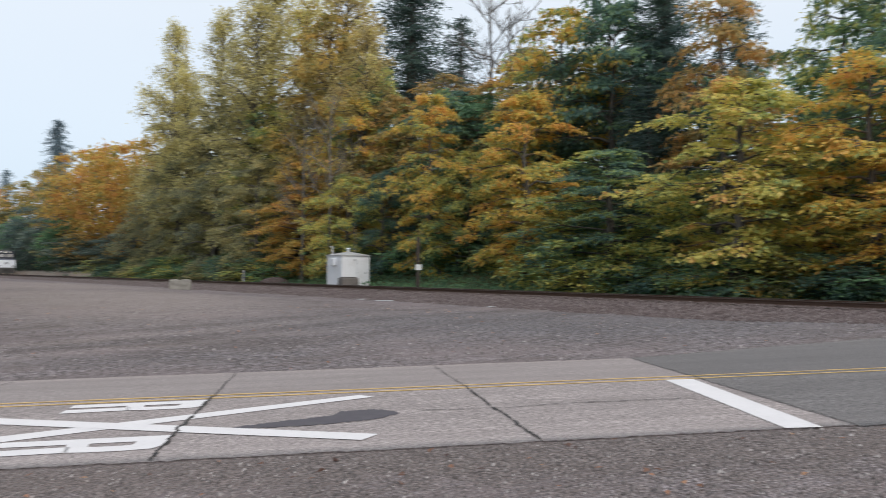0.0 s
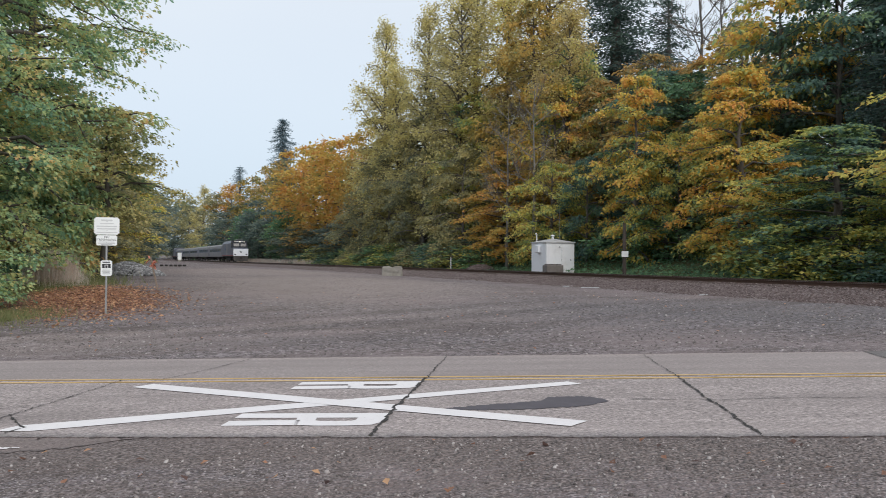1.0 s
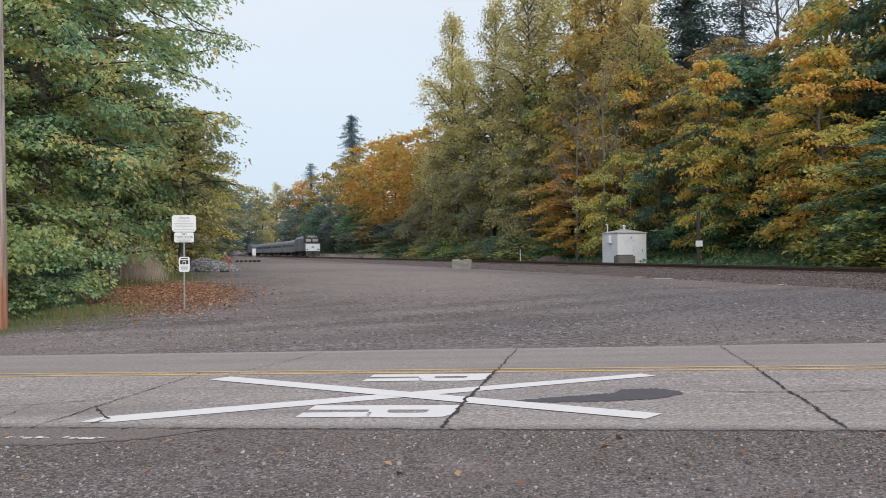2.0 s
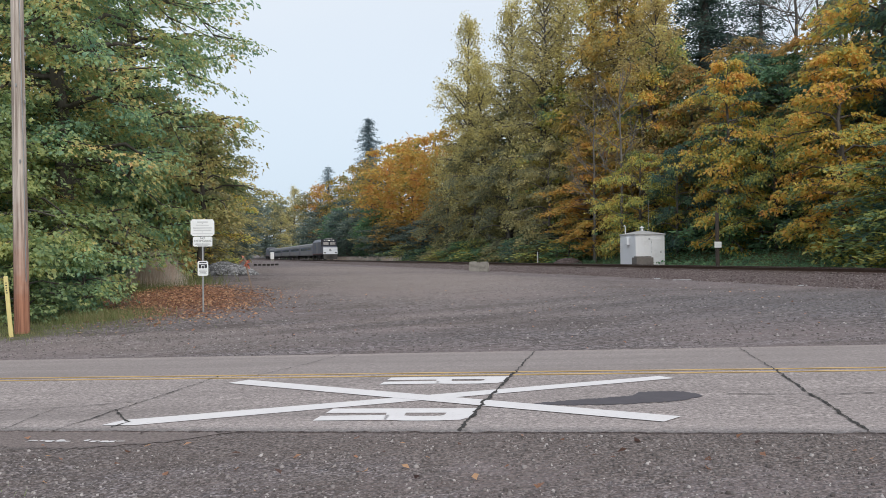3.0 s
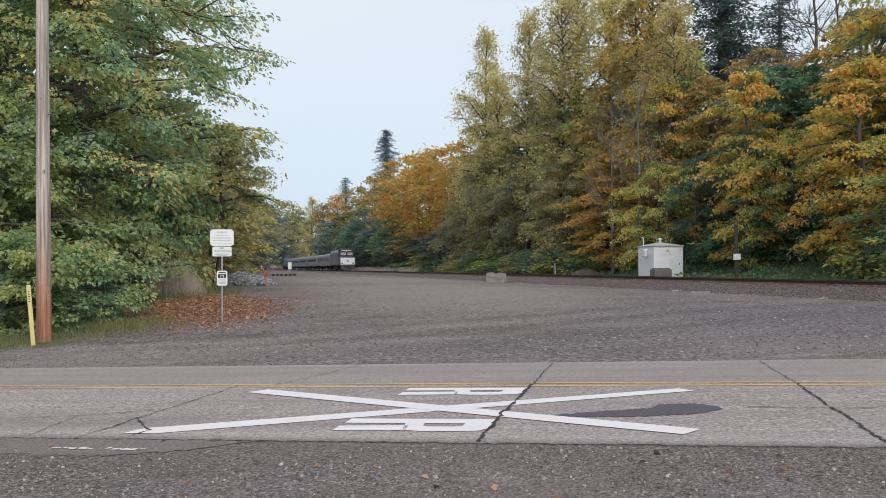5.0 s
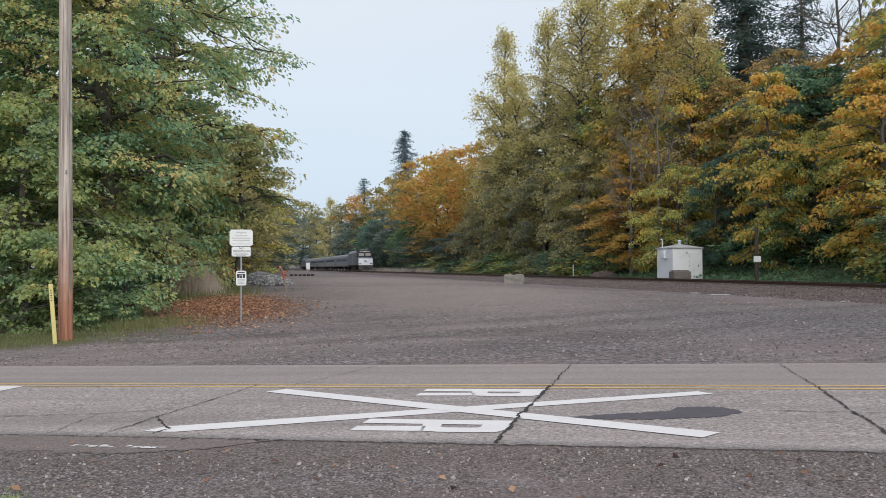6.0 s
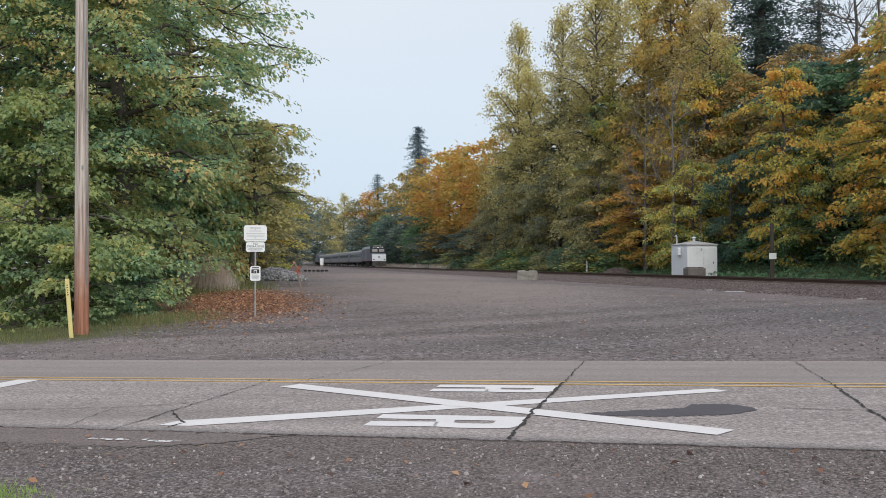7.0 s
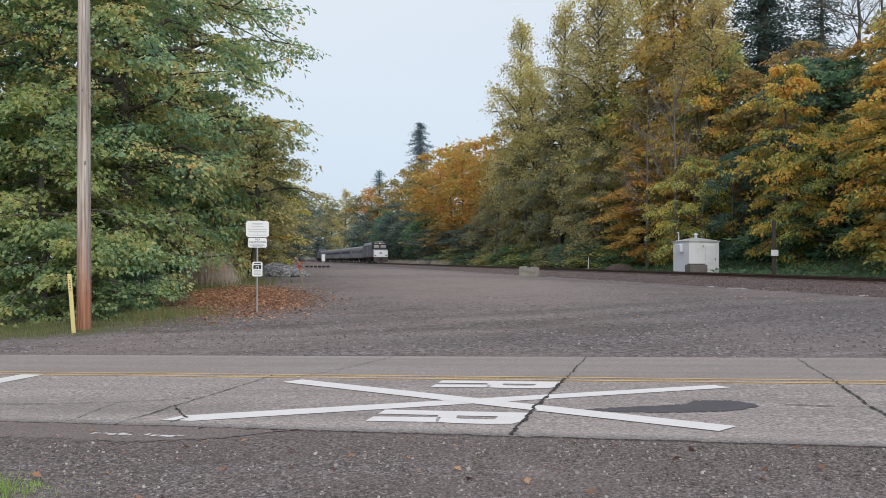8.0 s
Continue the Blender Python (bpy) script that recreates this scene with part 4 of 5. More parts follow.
plant('maple_t', 'rust', 38.7, 36.1, 6.1, 3.7)
plant('conifer_b', 'fir', 29.3, 50.4, 12.4, 2.8)
plant('cotton_a', 'cotton', 11.2, 115.7, 34.4, 4.4)
plant('cotton_b', 'cotton', 14.2, 102.8, 33.3, 4.2)
plant('cotton_a', 'cotton', 17.3, 93.4, 31.4, 4.8)
plant('cotton_b', 'cotton_gold', 21.1, 90.4, 30.8, 5.3)
plant('maple_t', 'gold', 23.1, 81.9, 27.2, 4.8)
plant('cotton_a', 'cotton_gold', 24.0, 73.3, 23.0, 3.5)
plant('maple_t', 'rust', 26.4, 71.9, 16.1, 3.7)
plant('maple_t', 'amber', 22.0, 72.9, 17.5, 3.5)
plant('maple_h', 'orange', 18.4, 75.4, 11.4, 3.9)
plant('maple_a', 'gold_green', 20.4, 66.7, 9.5, 3.4)
plant('maple_a', 'olive', 16.1, 85.3, 13.1, 4.1)
plant('maple_a', 'olive', 13.4, 97.2, 14.2, 4.7)
plant('maple_b', 'olive', 10.6, 109.4, 16.7, 4.9)
plant('bare', 'bark_pale', 19.0, 68.3, 16.0, 3.2)
plant('bare', 'bark_pale', 17.8, 72.5, 15.0, 3.0)
plant('maple_a', 'green', 22.1, 63.7, 9.2, 2.4)
plant('maple_t', 'olive', 16.0, 103.5, 23.2, 5.3)
plant('maple_t', 'olive', 13.2, 120.1, 25.1, 5.8)
plant('maple_t', 'green_gold', 18.8, 91.3, 19.2, 4.7)
plant('maple_f', 'gold', 9.3, 128.3, 20.9, 4.0)
plant('maple_f', 'orange', 7.0, 138.3, 21.1, 4.7)
plant('maple_f', 'orange', 3.3, 154.5, 22.4, 5.8)
plant('maple_f', 'orange', -1.1, 173.4, 23.7, 6.2)
plant('maple_f', 'orange', 5.6, 146.0, 21.0, 5.6)
plant('maple_f', 'orange', 1.4, 164.0, 22.5, 6.2)
plant('cotton_b', 'cotton', 12.6, 109.5, 27.0, 4.4)
plant('maple_f', 'rust', -5.5, 192.9, 23.2, 5.5)
plant('maple_b', 'olive', 7.7, 117.4, 11.7, 4.0)
plant('maple_f', 'olive_dark', 4.6, 131.0, 6.5, 4.5)
plant('maple_f', 'rust', 0.6, 148.3, 7.5, 4.6)
plant('maple_f', 'ivy', -3.9, 167.9, 11.0, 4.6)
plant('maple_f', 'olive_dark', -2.2, 160.0, 7.0, 4.2)
plant('maple_f', 'olive_dark', -8.0, 186.0, 12.0, 4.8)
plant('maple_f', 'ivy', -14.0, 212.0, 13.5, 5.2)
plant('conifer_a', 'fir_haze', -6.8, 225.0, 36.0, 4.8)
plant('maple_f', 'gold', -10.0, 221.1, 24.3, 5.3)
plant('conifer_b', 'fir_haze', -23.7, 298.7, 31.0, 5.5)
plant('maple_f', 'gold', -15.1, 234.4, 23.2, 5.5)
plant('maple_f', 'orange', -25.5, 288.5, 25.1, 6.7)
plant('maple_f', 'olive_dark', -11.6, 201.3, 15.2, 5.2)
plant('maple_f', 'olive_dark', -19.1, 233.8, 15.9, 6.1)
plant('maple_f', 'olive', -30.3, 287.0, 23.4, 6.7)
plant('cotton_a', 'cotton', -40.3, 330.7, 29.1, 5.0)
plant('maple_f', 'olive', -52.0, 381.5, 28.3, 6.5)
plant('maple_f', 'olive_dark', -24.5, 248.6, 13.2, 5.1)
plant('maple_f', 'olive_dark', -3.4, 171.5, 8.3, 4.4)
plant('maple_f', 'olive_dark', -0.4, 148.2, 6.3, 4.1)

plant("maple_t", "green", 27.4, 62.0, 15.0, 4.2)
plant("maple_t", "rust", 30.5, 69.0, 17.0, 4.8)
plant("maple_t", "ivy", 29.5, 60.0, 14.0, 4.0)
plant("maple_t", "green", 33.0, 48.0, 21.0, 4.0)
plant("maple_t", "olive", 28.0, 88.0, 24.0, 5.5)
plant("cotton_b", "cotton_gold", 24.5, 84.0, 31.0, 5.5)
plant("cotton_a", "cotton", 20.5, 98.0, 34.0, 5.5)
plant("maple_t", "green_gold", 25.0, 75.0, 20.0, 4.0)
plant("maple_a", "green_gold", 26.0, 54.5, 9.5, 3.2)
plant("conifer_b", "fir", 31.5, 41.0, 11.0, 2.8)
# dark undergrowth at the foot of the wood
rng = random.Random(31)
for i in range(46):
    y = 18 + 130 * (i / 46) ** 1.4
    q = -rng.uniform(6.5, 9.0)
    if 44 < y < 76:
        q -= 4
    plant("shrub", rng.choice(["ivy", "green", "green_gold", "ivy", "olive"]), from_q(q, y), y, rng.uniform(1.6, 3.4), rng.uniform(1.6, 2.4) * (1 + y / 150), "at the foot of the wood")
for i in range(12):
    y = 150 + 17 * i
    plant("shrub", rng.choice(["olive_dark", "olive", "ivy"]), from_q(-rng.uniform(10, 13), y), y, rng.uniform(4, 7), rng.uniform(5, 7), "at the foot of the far wood")
# deeper wood that closes the gaps
for i in range(16):
    y = 30 + 9 * i
    plant("maple_f" if i % 3 else "conifer_b", ("olive_dark", "green", "ivy")[i % 3] if i % 3 else "fir", from_q(-rng.uniform(24, 30), y), y, rng.uniform(9, 13), rng.uniform(5, 6.5), "deeper in the wood")
# trees left of the track, far off
for x, y, h, r, key, tone in ((-20, 62, 12, 4.5, "maple_t", "olive"), (-19, 74, 14, 4.5, "maple_t", "gold_green"), (-23, 66, 14, 5, "maple_b", "green"), (-24, 90, 17, 5, "maple_t", "olive"),
                              (-31, 120, 20, 6, "maple_f", "olive"), (-42, 170, 22, 7, "maple_f", "olive_dark"), (-52, 230, 26, 7, "cotton_a", "cotton"), (-68, 300, 30, 9, "maple_f", "olive"),
                              (-30, 105, 9, 5, "maple_f", "olive_dark"), (-40, 150, 10, 6, "maple_f", "olive"), (-21, 56, 7, 4, "maple_a", "green_gold"),
                              (-15.0, 60, 9.5, 3.4, "maple_t", "olive"), (-15.8, 71, 10.5, 3.4, "maple_t", "gold_green"), (-17.5, 60, 12, 4, "maple_t", "green_gold"), (-19.0, 82, 9, 4.2, "maple_b", "olive"),
                              (-22.5, 104, 10, 5, "maple_f", "olive_dark"), (-25.5, 122, 11, 5, "maple_f", "olive"), (-30.5, 150, 15, 6, "maple_f", "olive_dark"), (-36, 178, 17, 6.5, "maple_f", "olive"),
                              (-44, 215, 19, 8, "maple_f", "olive_dark"), (-53, 265, 23, 9, "maple_f", "olive"), (-65, 330, 28, 11, "maple_f", "olive_dark"), (-75, 400, 34, 13, "maple_f", "olive"),
                              (-69, 450, 33, 12, "maple_f", "olive"), (-95, 440, 36, 13, "maple_f", "olive_dark"), (-60, 415, 28, 10, "maple_f", "olive_dark"), (-40, 190, 13, 6, "maple_f", "olive"),
                              (-50.5, 365, 9, 4.5, "maple_f", "olive_dark"), (-55.5, 390, 10, 5, "maple_f", "olive_dark"), (-63, 425, 12, 6, "maple_f", "olive_dark"), (-62, 340, 9, 6, "maple_f", "olive_dark")):
    plant(key, tone, x, y, h, r, "beyond the gravel lot")


# the big maple and its neighbours beside the pole
def near_tree(name, data, tone, x, y, rz, label, bark="bark"):
    wood, foliage = data
    tree = thing(name, x, y, land1(x, y) - 0.08, rz, label, "tree", "trees beside the pole")
    hang("trunk", raw("trunk", *wood), bark, tree)
    hang("crown", raw("crown", *foliage), tone, tree)
    return tree


near_tree("maple_tree", broadleaf(41, 20, 6.0, 0.1, 60, 54, 0.165, lift=0.34, droop=0.42, clump=0.88, lobes=True, cone=1.5, inner=0.1, cloak=80, tiers=True), "near_maple", -12.0, 32.0, 20, "big green maple tree with bronze tinted leaves beside the pole")
near_tree("maple_tree", broadleaf(42, 15, 5.0, 0.04, 36, 46, 0.165, lift=0.4, droop=0.45, clump=0.84, lobes=True, inner=0.12, cloak=50, tiers=True), "near_maple", -16.6, 29.5, 80, "dense green maple tree with drooping boughs beside the pole")
near_tree("maple_tree", broadleaf(43, 8, 3.6, 0.03, 30, 44, 0.165, lift=0.2, droop=0.4, clump=0.7, lobes=True, cone=1.3, inner=0.1, cloak=60, tiers=True), "olive_green", -13.4, 27.4, 150, "low spreading maple with leaves down to the grass")
near_tree("maple_tree", broadleaf(44, 18, 5.0, 0.15, 30, 24, 0.27, lift=0.4, clump=0.95, tiers=True), "near_maple", -17.5, 35.0, 10, "tall dark green tree behind the maple")
near_tree("maple_tree", broadleaf(45, 9, 3.4, 0.05, 22, 18, 0.26, lift=0.3, flat=0.4, clump=0.8), "gold_green", -13.6, 39.0, 60, "yellowing maple tree behind the big maple")
near_tree("maple_tree", broadleaf(46, 11, 4.2, 0.05, 24, 18, 0.3, lift=0.3, flat=0.4, clump=0.9), "olive", -13.5, 45.0, 200, "brown-green maple tree at the edge of the lot")
near_tree("maple_tree", broadleaf(47, 8.6, 2.9, 0.34, 26, 42, 0.165, lift=0.4, droop=0.4, clump=0.68, lobes=True, inner=0.15, tiers=True), "bronze", -9.7, 41.0, 130, "bronze-brown maple tree behind the leaf litter")
near_tree("maple_tree", broadleaf(48, 21, 4.6, 0.25, 40, 26, 0.26, lift=0.4, clump=0.95, inner=0.12, tiers=True), "near_maple", -12.2, 41.0, 130, "tall green maple tree behind the big maple")
for x, y, h, r, tone in ((-21.5, 37.0, 17, 5.0, "green"), (-25.0, 33.0, 16, 5.0, "near_maple"), (-19.0, 46.0, 19, 5.0, "green"), (-26.5, 43.0, 19, 5.5, "green_gold"), (-21.0, 29.0, 9, 4.0, "near_maple")):
    plant("maple_t", tone, x, y, h, r, "behind the big maple")
plant("hedge", "near_maple", -11.0, 39.0, 5.2, 1.9, "behind the leaf litter")
plant("hedge", "near_maple", -12.0, 37.5, 5.0, 2.2, "behind the dry grass")
plant("hedge", "olive_green", -10.6, 24.2, 2.6, 1.5, "beside the pole")
plant("hedge", "olive_green", -12.2, 25.0, 3.2, 1.8, "beside the pole")
plant("hedge", "near_maple", -9.6, 26.2, 2.4, 1.3, "beside the leaf litter")


# ---------------------------------------------------------------- grass, litter
def blades(name, x, y, z, h, w, material, label, category, seed, lean=0.35):
    g = np.random.default_rng(seed)
    n = len(x)
    a = g.uniform(0, 6.28, n)
    p = np.stack([x, y, z], -1)
    side = np.stack([np.cos(a), np.sin(a), np.zeros(n)], -1) * np.asarray(w).reshape(-1, 1)
    tip = np.stack([g.normal(0, lean, n) * h, g.normal(0, lean, n) * h, h], -1)
    v = np.stack([p - side, p + side, p + tip * 0.55 + side * 0.6 + [0, 0, 0.0], p + tip], 1)
    f = np.array([(0, 1, 2), (0, 2, 3)])[None] + (np.arange(n) * 4)[:, None, None]
    return tagged(hang(name, raw(name, v.reshape(-1, 3), f.reshape(-1, 3)), material), label, category, kind="stuff")


def scatter_plants():
    g = np.random.default_rng(17)
    x, y = g.normal(-12.5, 2.6, 9000), g.normal(21.8, 1.2, 9000)
    blades("verge_grass", x, y, land(x, y), g.uniform(0.03, 0.13, 9000), np.full(9000, 0.007), "grass", "short green and straw grass round the pole", "grass", 1)
    x, y = g.normal(-8.8, 1.0, 3500), g.normal(24.3, 0.9, 3500)
    blades("verge_grass", x, y, land(x, y), g.uniform(0.05, 0.3, 3500), np.full(3500, 0.01), "grass", "rough green grass beside the leaf litter", "grass", 2)
    x, y = g.normal(-3.95, 0.36, 9000), g.normal(6.0, 0.2, 9000)
    blades("lawn_grass", x, y, land(x, y), g.uniform(0.02, 0.07, 9000), np.full(9000, 0.004), "lawn", "bright green mown grass by the shoulder", "grass", 3)
    x, y = g.normal(-9.8, 0.5, 6000), g.normal(34.4, 0.5, 6000)
    dome = np.exp(-((x + 9.8) / 0.85) ** 2 * 0.7) * np.sqrt(g.uniform(0.05, 1.1, 6000)) * 1.55 + 0.2
    blades("dry_grass", x, y, land(x, y), dome, g.uniform(0.004, 0.014, 6000), "dry_grass", "tall pinkish-brown dry grass", "grass", 4, 0.16)
    x, y = g.normal(-9.7, 0.9, 4000), g.normal(34.5, 2.2, 4000)
    blades("verge_grass", x, y, land(x, y), g.uniform(0.15, 0.6, 4000), np.full(4000, 0.012), "grass", "rough grass at the edge of the lot", "grass", 5)
    y = 20 + g.gamma(1.5, 35, 9000)
    x = from_q(-g.uniform(4.6, 9.5, 9000), y)
    blades("bank_grass", x, y, land(x, y), g.uniform(0.06, 0.3, 9000), np.full(9000, 0.016), "green", "rough green grass on the bank behind the track", "grass", 6)
    y = 20 + g.gamma(2.0, 26, 15000)
    x = from_q(-5.2 - g.gamma(2.0, 2.2, 15000), y)
    v, f = leaves(np.stack([x, y, land(x, y) + 0.45 * g.uniform(0, 1, 15000) ** 2], -1), 0.2, g, 0.9, 0.8)
    tagged(hang("bank_ivy", raw("bank_ivy", v, f), "ivy"), "low dark ivy and brambles covering the bank", "ivy", kind="stuff")
    y = 130 + g.uniform(0, 90, 6000)
    x = from_q(-g.uniform(3.5, 6.5, 6000), y)
    blades("dry_grass", x, y, land(x, y), g.uniform(0.4, 1.2, 6000), np.full(6000, 0.04), "dry_grass", "pale dry grass beside the far track", "grass", 7, 0.2)
    n = 9000
    th, r = g.uniform(0, 6.28, n), np.abs(g.normal(0, 0.62, n)) ** 0.8
    px, py = r * np.cos(th) * 2.9, r * np.sin(th) * 6.0
    c, s = math.cos(radians(15)), math.sin(radians(15))
    x, y = -7.3 + px * c - py * s, 29.0 + px * s + py * c
    keep = (x < -3.2 + g.normal(0, 0.7, n))
    x, y = x[keep], y[keep]
    z = land(x, y) + mound(x, y) + 0.02
    v, f = leaves(np.stack([x, y, z], -1), 0.1, g, 1.5, 0.7)
    tagged(hang("leaf_litter", raw("leaf_litter", v, f), "fallen"), "fallen orange and brown leaves on the ground", "fallen leaves", kind="stuff")
    n = 260
    u, v = g.uniform(-9, 9, n), np.concatenate([g.uniform(5.0, 7.2, n // 2), g.uniform(13.3, 30, n - n // 2)])
    x, y = from_uv(u, v)
    v, f = leaves(np.stack([x, y, land(x, y) + 0.03], -1), 0.07, g, 2.0, 0.7)
    tagged(hang("stray_leaves", raw("stray_leaves", v, f), "fallen"), "single fallen leaves on the gravel", "fallen leaves", kind="stuff")


scatter_plants()


# ---------------------------------------------------------------- things beside the lot
def utility_pole():
    x, y = -9.32, 21.3
    pole = thing("utility_pole", x, y, land1(x, y) - 0.1, 0, "tall weathered wooden utility pole with a reddish foot", "utility pole")
    s = np.linspace(0, 1, 14)
    v, f = tube(np.column_stack([-0.09 * s, 0 * s, 12.5 * s]), 0.183 - 0.05 * s, 20)
    hang("shaft", raw("shaft", v, f), "pole", pole, smooth=True)
    for z, a in ((5.9, -20), (4.4, -70), (7.1, -15), (6.3, -100)):
        bm = bmesh.new()
        r = 0.178 - 0.004 * z
        box(bm, r * math.cos(radians(a)), r * math.sin(radians(a)), z, 0.03, 0.05, 0.09, 0.006)
        part("staple_plate", bm, "galv", pole, "small pale metal tag")
    v, f = tube([(0.15, -0.1, 1.4), (0.13, -0.12, 4), (0.07, -0.15, 8), (0.03, -0.14, 12)], [0.012] * 4, 5)
    hang("ground_wire", raw("ground_wire", v, f), "galv", pole, "thin grounding wire")


def marker_post():
    x, y = -9.22, 20.5
    ob = thing("marker_post", x, y, land1(x, y) - 0.05, 10, "yellow plastic cable marker post leaning beside the pole", "marker post")
    ob.matrix_basis = pose(x, y, land1(x, y) - 0.05, 0, -4.5, 10)
    bm = bmesh.new()
    box(bm, 0, 0, 0.76, 0.1, 0.045, 1.52, 0.012)
    part("post", bm, "yellow_post", ob)
    for i, w in enumerate((0.03, 0.04, 0.035, 0.03, 0.04)):
        bm = bmesh.new()
        box(bm, 0, -0.0245, 1.36 - i * 0.06, w, 0.003, 0.022)
        part("text_bar", bm, "sign_dark", ob, "dark illegible lettering")


def plate(name, parent, w, h, z, y=-0.03, material="sign_white"):
    bm = bmesh.new()
    box(bm, 0, y, z, w, 0.006, h)
    vert = [e for e in bm.edges if abs(e.verts[0].co.y - e.verts[1].co.y) > 0.003]
    bmesh.ops.bevel(bm, geom=vert, offset=min(w, h) * 0.08, segments=3, affect="EDGES")
    return part(name, bm, material, parent)


def lettering(text, parent, width, x, y, z, material, name="lettering"):
    """Raised lettering in the built-in font, facing the road."""
    cu = bpy.data.curves.new(name, "FONT")
    cu.body, cu.align_x, cu.align_y, cu.extrude = text, "CENTER", "CENTER", 0.002
    tmp = new(name + "_tmp", cu)
    me = bpy.data.meshes.new_from_object(tmp)
    bpy.data.objects.remove(tmp)
    xs = [v.co.x for v in me.vertices]
    k2 = width / (max(xs) - min(xs))
    ob = hang(name, me, material, parent)
    ob.matrix_basis = pose(x, y, z, 90, 0, 0) @ Matrix.Scale(k2, 4)
    return ob


def bars(parent, rows, y, material, name="illegible_text"):
    bm = bmesh.new()
    for x, z, w, h in rows:
        box(bm, x, y, z, w, 0.003, h)
    return part(name, bm, material, parent)


def sign_post():
    x, y = -5.62, 24.7
    ob = thing("sign_post", x, y, land1(x, y) - 0.05, 12, "three white warning signs on a thin galvanised post", "sign post")
    ob.location.z -= 0.04
    bm = bmesh.new()
    box(bm, 0, 0, 1.4, 0.05, 0.03, 2.8, 0.006)
    part("post", bm, "galv", ob)
    top = plate("top_sign", ob, 0.67, 0.49, 2.58)
    bars(top, [(0, 2.74, 0.3, 0.045), (0, 2.65, 0.36, 0.025), (0, 2.57, 0.54, 0.03), (0, 2.5, 0.5, 0.03), (0, 2.4, 0.56, 0.018)], -0.036, "sign_pale")
    mid = plate("middle_sign", ob, 0.55, 0.29, 2.17)
    lettering("NO", mid, 0.13, 0, -0.034, 2.265, "sign_dark")
    lettering("TRESPASSING", mid, 0.5, 0, -0.034, 2.185, "sign_dark")
    bars(mid, [(0, 2.125, 0.4, 0.016), (0, 2.09, 0.44, 0.016), (0, 2.055, 0.3, 0.016)], -0.036, "sign_faded")
    low = plate("lower_sign", ob, 0.3, 0.44, 1.38)
    bars(low, [(0, 1.55, 0.2, 0.03), (-0.08, 1.44, 0.07, 0.11), (0.0, 1.42, 0.06, 0.08), (0.08, 1.44, 0.07, 0.11), (0, 1.49, 0.22, 0.025)], -0.036, "sign_dark", "dark_symbol")
    bars(low, [(0, 1.33, 0.2, 0.018), (0, 1.295, 0.22, 0.018), (0, 1.26, 0.18, 0.018), (0, 1.22, 0.2, 0.018)], -0.036, "sign_faded")
    for z in (2.7, 2.45, 2.25, 2.1, 1.5, 1.26):
        bm = bmesh.new()
        cyl(bm, 0, -0.036, z, 0.01, 0.01, 0.008, 8, Matrix.Rotation(radians(90), 4, "X"))
        part("bolt", bm, "galv", ob)


def ribbon_stake():
    x, y = -5.74, 33.7
    ob = thing("survey_stake", x, y, land1(x, y) + 0.05, 0, "leaning wooden survey stake with orange ribbon", "stake")
    ob.matrix_basis = pose(x, y, land1(x, y) - 0.05, 0, -13, 0)
    bm = bmesh.new()
    box(bm, 0, 0, 0.68, 0.06, 0.03, 1.36, 0.008)
    part("stake", bm, "stake", ob)
    g = np.random.default_rng(4)
    v, f = leaves(np.array([(0, 0, 1.14)] * 14) + g.normal(0, 0.06, (14, 3)), 0.22, g, 0.1, 0.4)
    hang("ribbon", raw("ribbon", v, f), "ribbon", ob, "orange plastic ribbon")


def concrete_block():
    x, y = 6.35, 62.0
    ob = thing("concrete_block", x, y, land1(x, y) - 0.02, -12, "weathered grey precast concrete block on the gravel", "concrete block")
    bm = bmesh.new()
    box(bm, 0, 0, 0.33, 1.48, 0.74, 0.68, 0.04)
    bmesh.ops.subdivide_edges(bm, edges=bm.edges[:], cuts=2, use_grid_fill=True)
    g = random.Random(6)
    for vv in bm.verts:
        vv.co += Vector((g.uniform(-1, 1), g.uniform(-1, 1), g.uniform(-1, 1))) * 0.025
    part("body", bm, "concrete", ob)
    bm = bmesh.new()
    box(bm, -0.42, 0, 0.7, 0.52, 0.4, 0.12, 0.03)
    box(bm, 0.4, 0, 0.69, 0.56, 0.4, 0.1, 0.03)
    part("keyway", bm, "concrete", ob)
    bm = bmesh.new()
    cyl(bm, 0.02, 0, 0.7, 0.02, 0.02, 0.12, 8)
    part("lifting_eye", bm, "rail", ob, "rusty steel lifting eye")


def gravel_pile():
    g = np.random.default_rng(8)
    n = 2600
    x0, y0 = -10.2, 50.6
    th, r = g.uniform(0, 6.28, n), np.sqrt(g.uniform(0, 1, n))
    x, y = x0 + r * np.cos(th) * 1.9, y0 + r * np.sin(th) * 1.3
    lump = 0.6 * (1 - r ** 3.5) + 0.18 * np.cos((x - x0) * 2.2 + 0.5) * (1 - r)
    z = land(x, y) + np.maximum(lump, 0) + 0.02
    pebbles("gravel_pile", np.stack([x, y, z], -1), g.uniform(0.05, 0.12, n), "pale_stone", "heap of pale grey crushed stone", "gravel pile", 5)


def parking_stops():
    for i in range(6):
        x, y = -17.6 + 0.5 * i, 105.5 + 0.25 * i
        bm = bmesh.new()
        box(bm, 0, 0, 0.12, 0.38, 0.3, 0.26, 0.04)
        ob = part("low_block", bm, "under", None)
        ob.matrix_basis = pose(x, y, land1(x, y) - 0.02, 0, 0, i * 7)
        tagged(ob, "small dark block lying on the gravel", "block", "row of dark blocks")


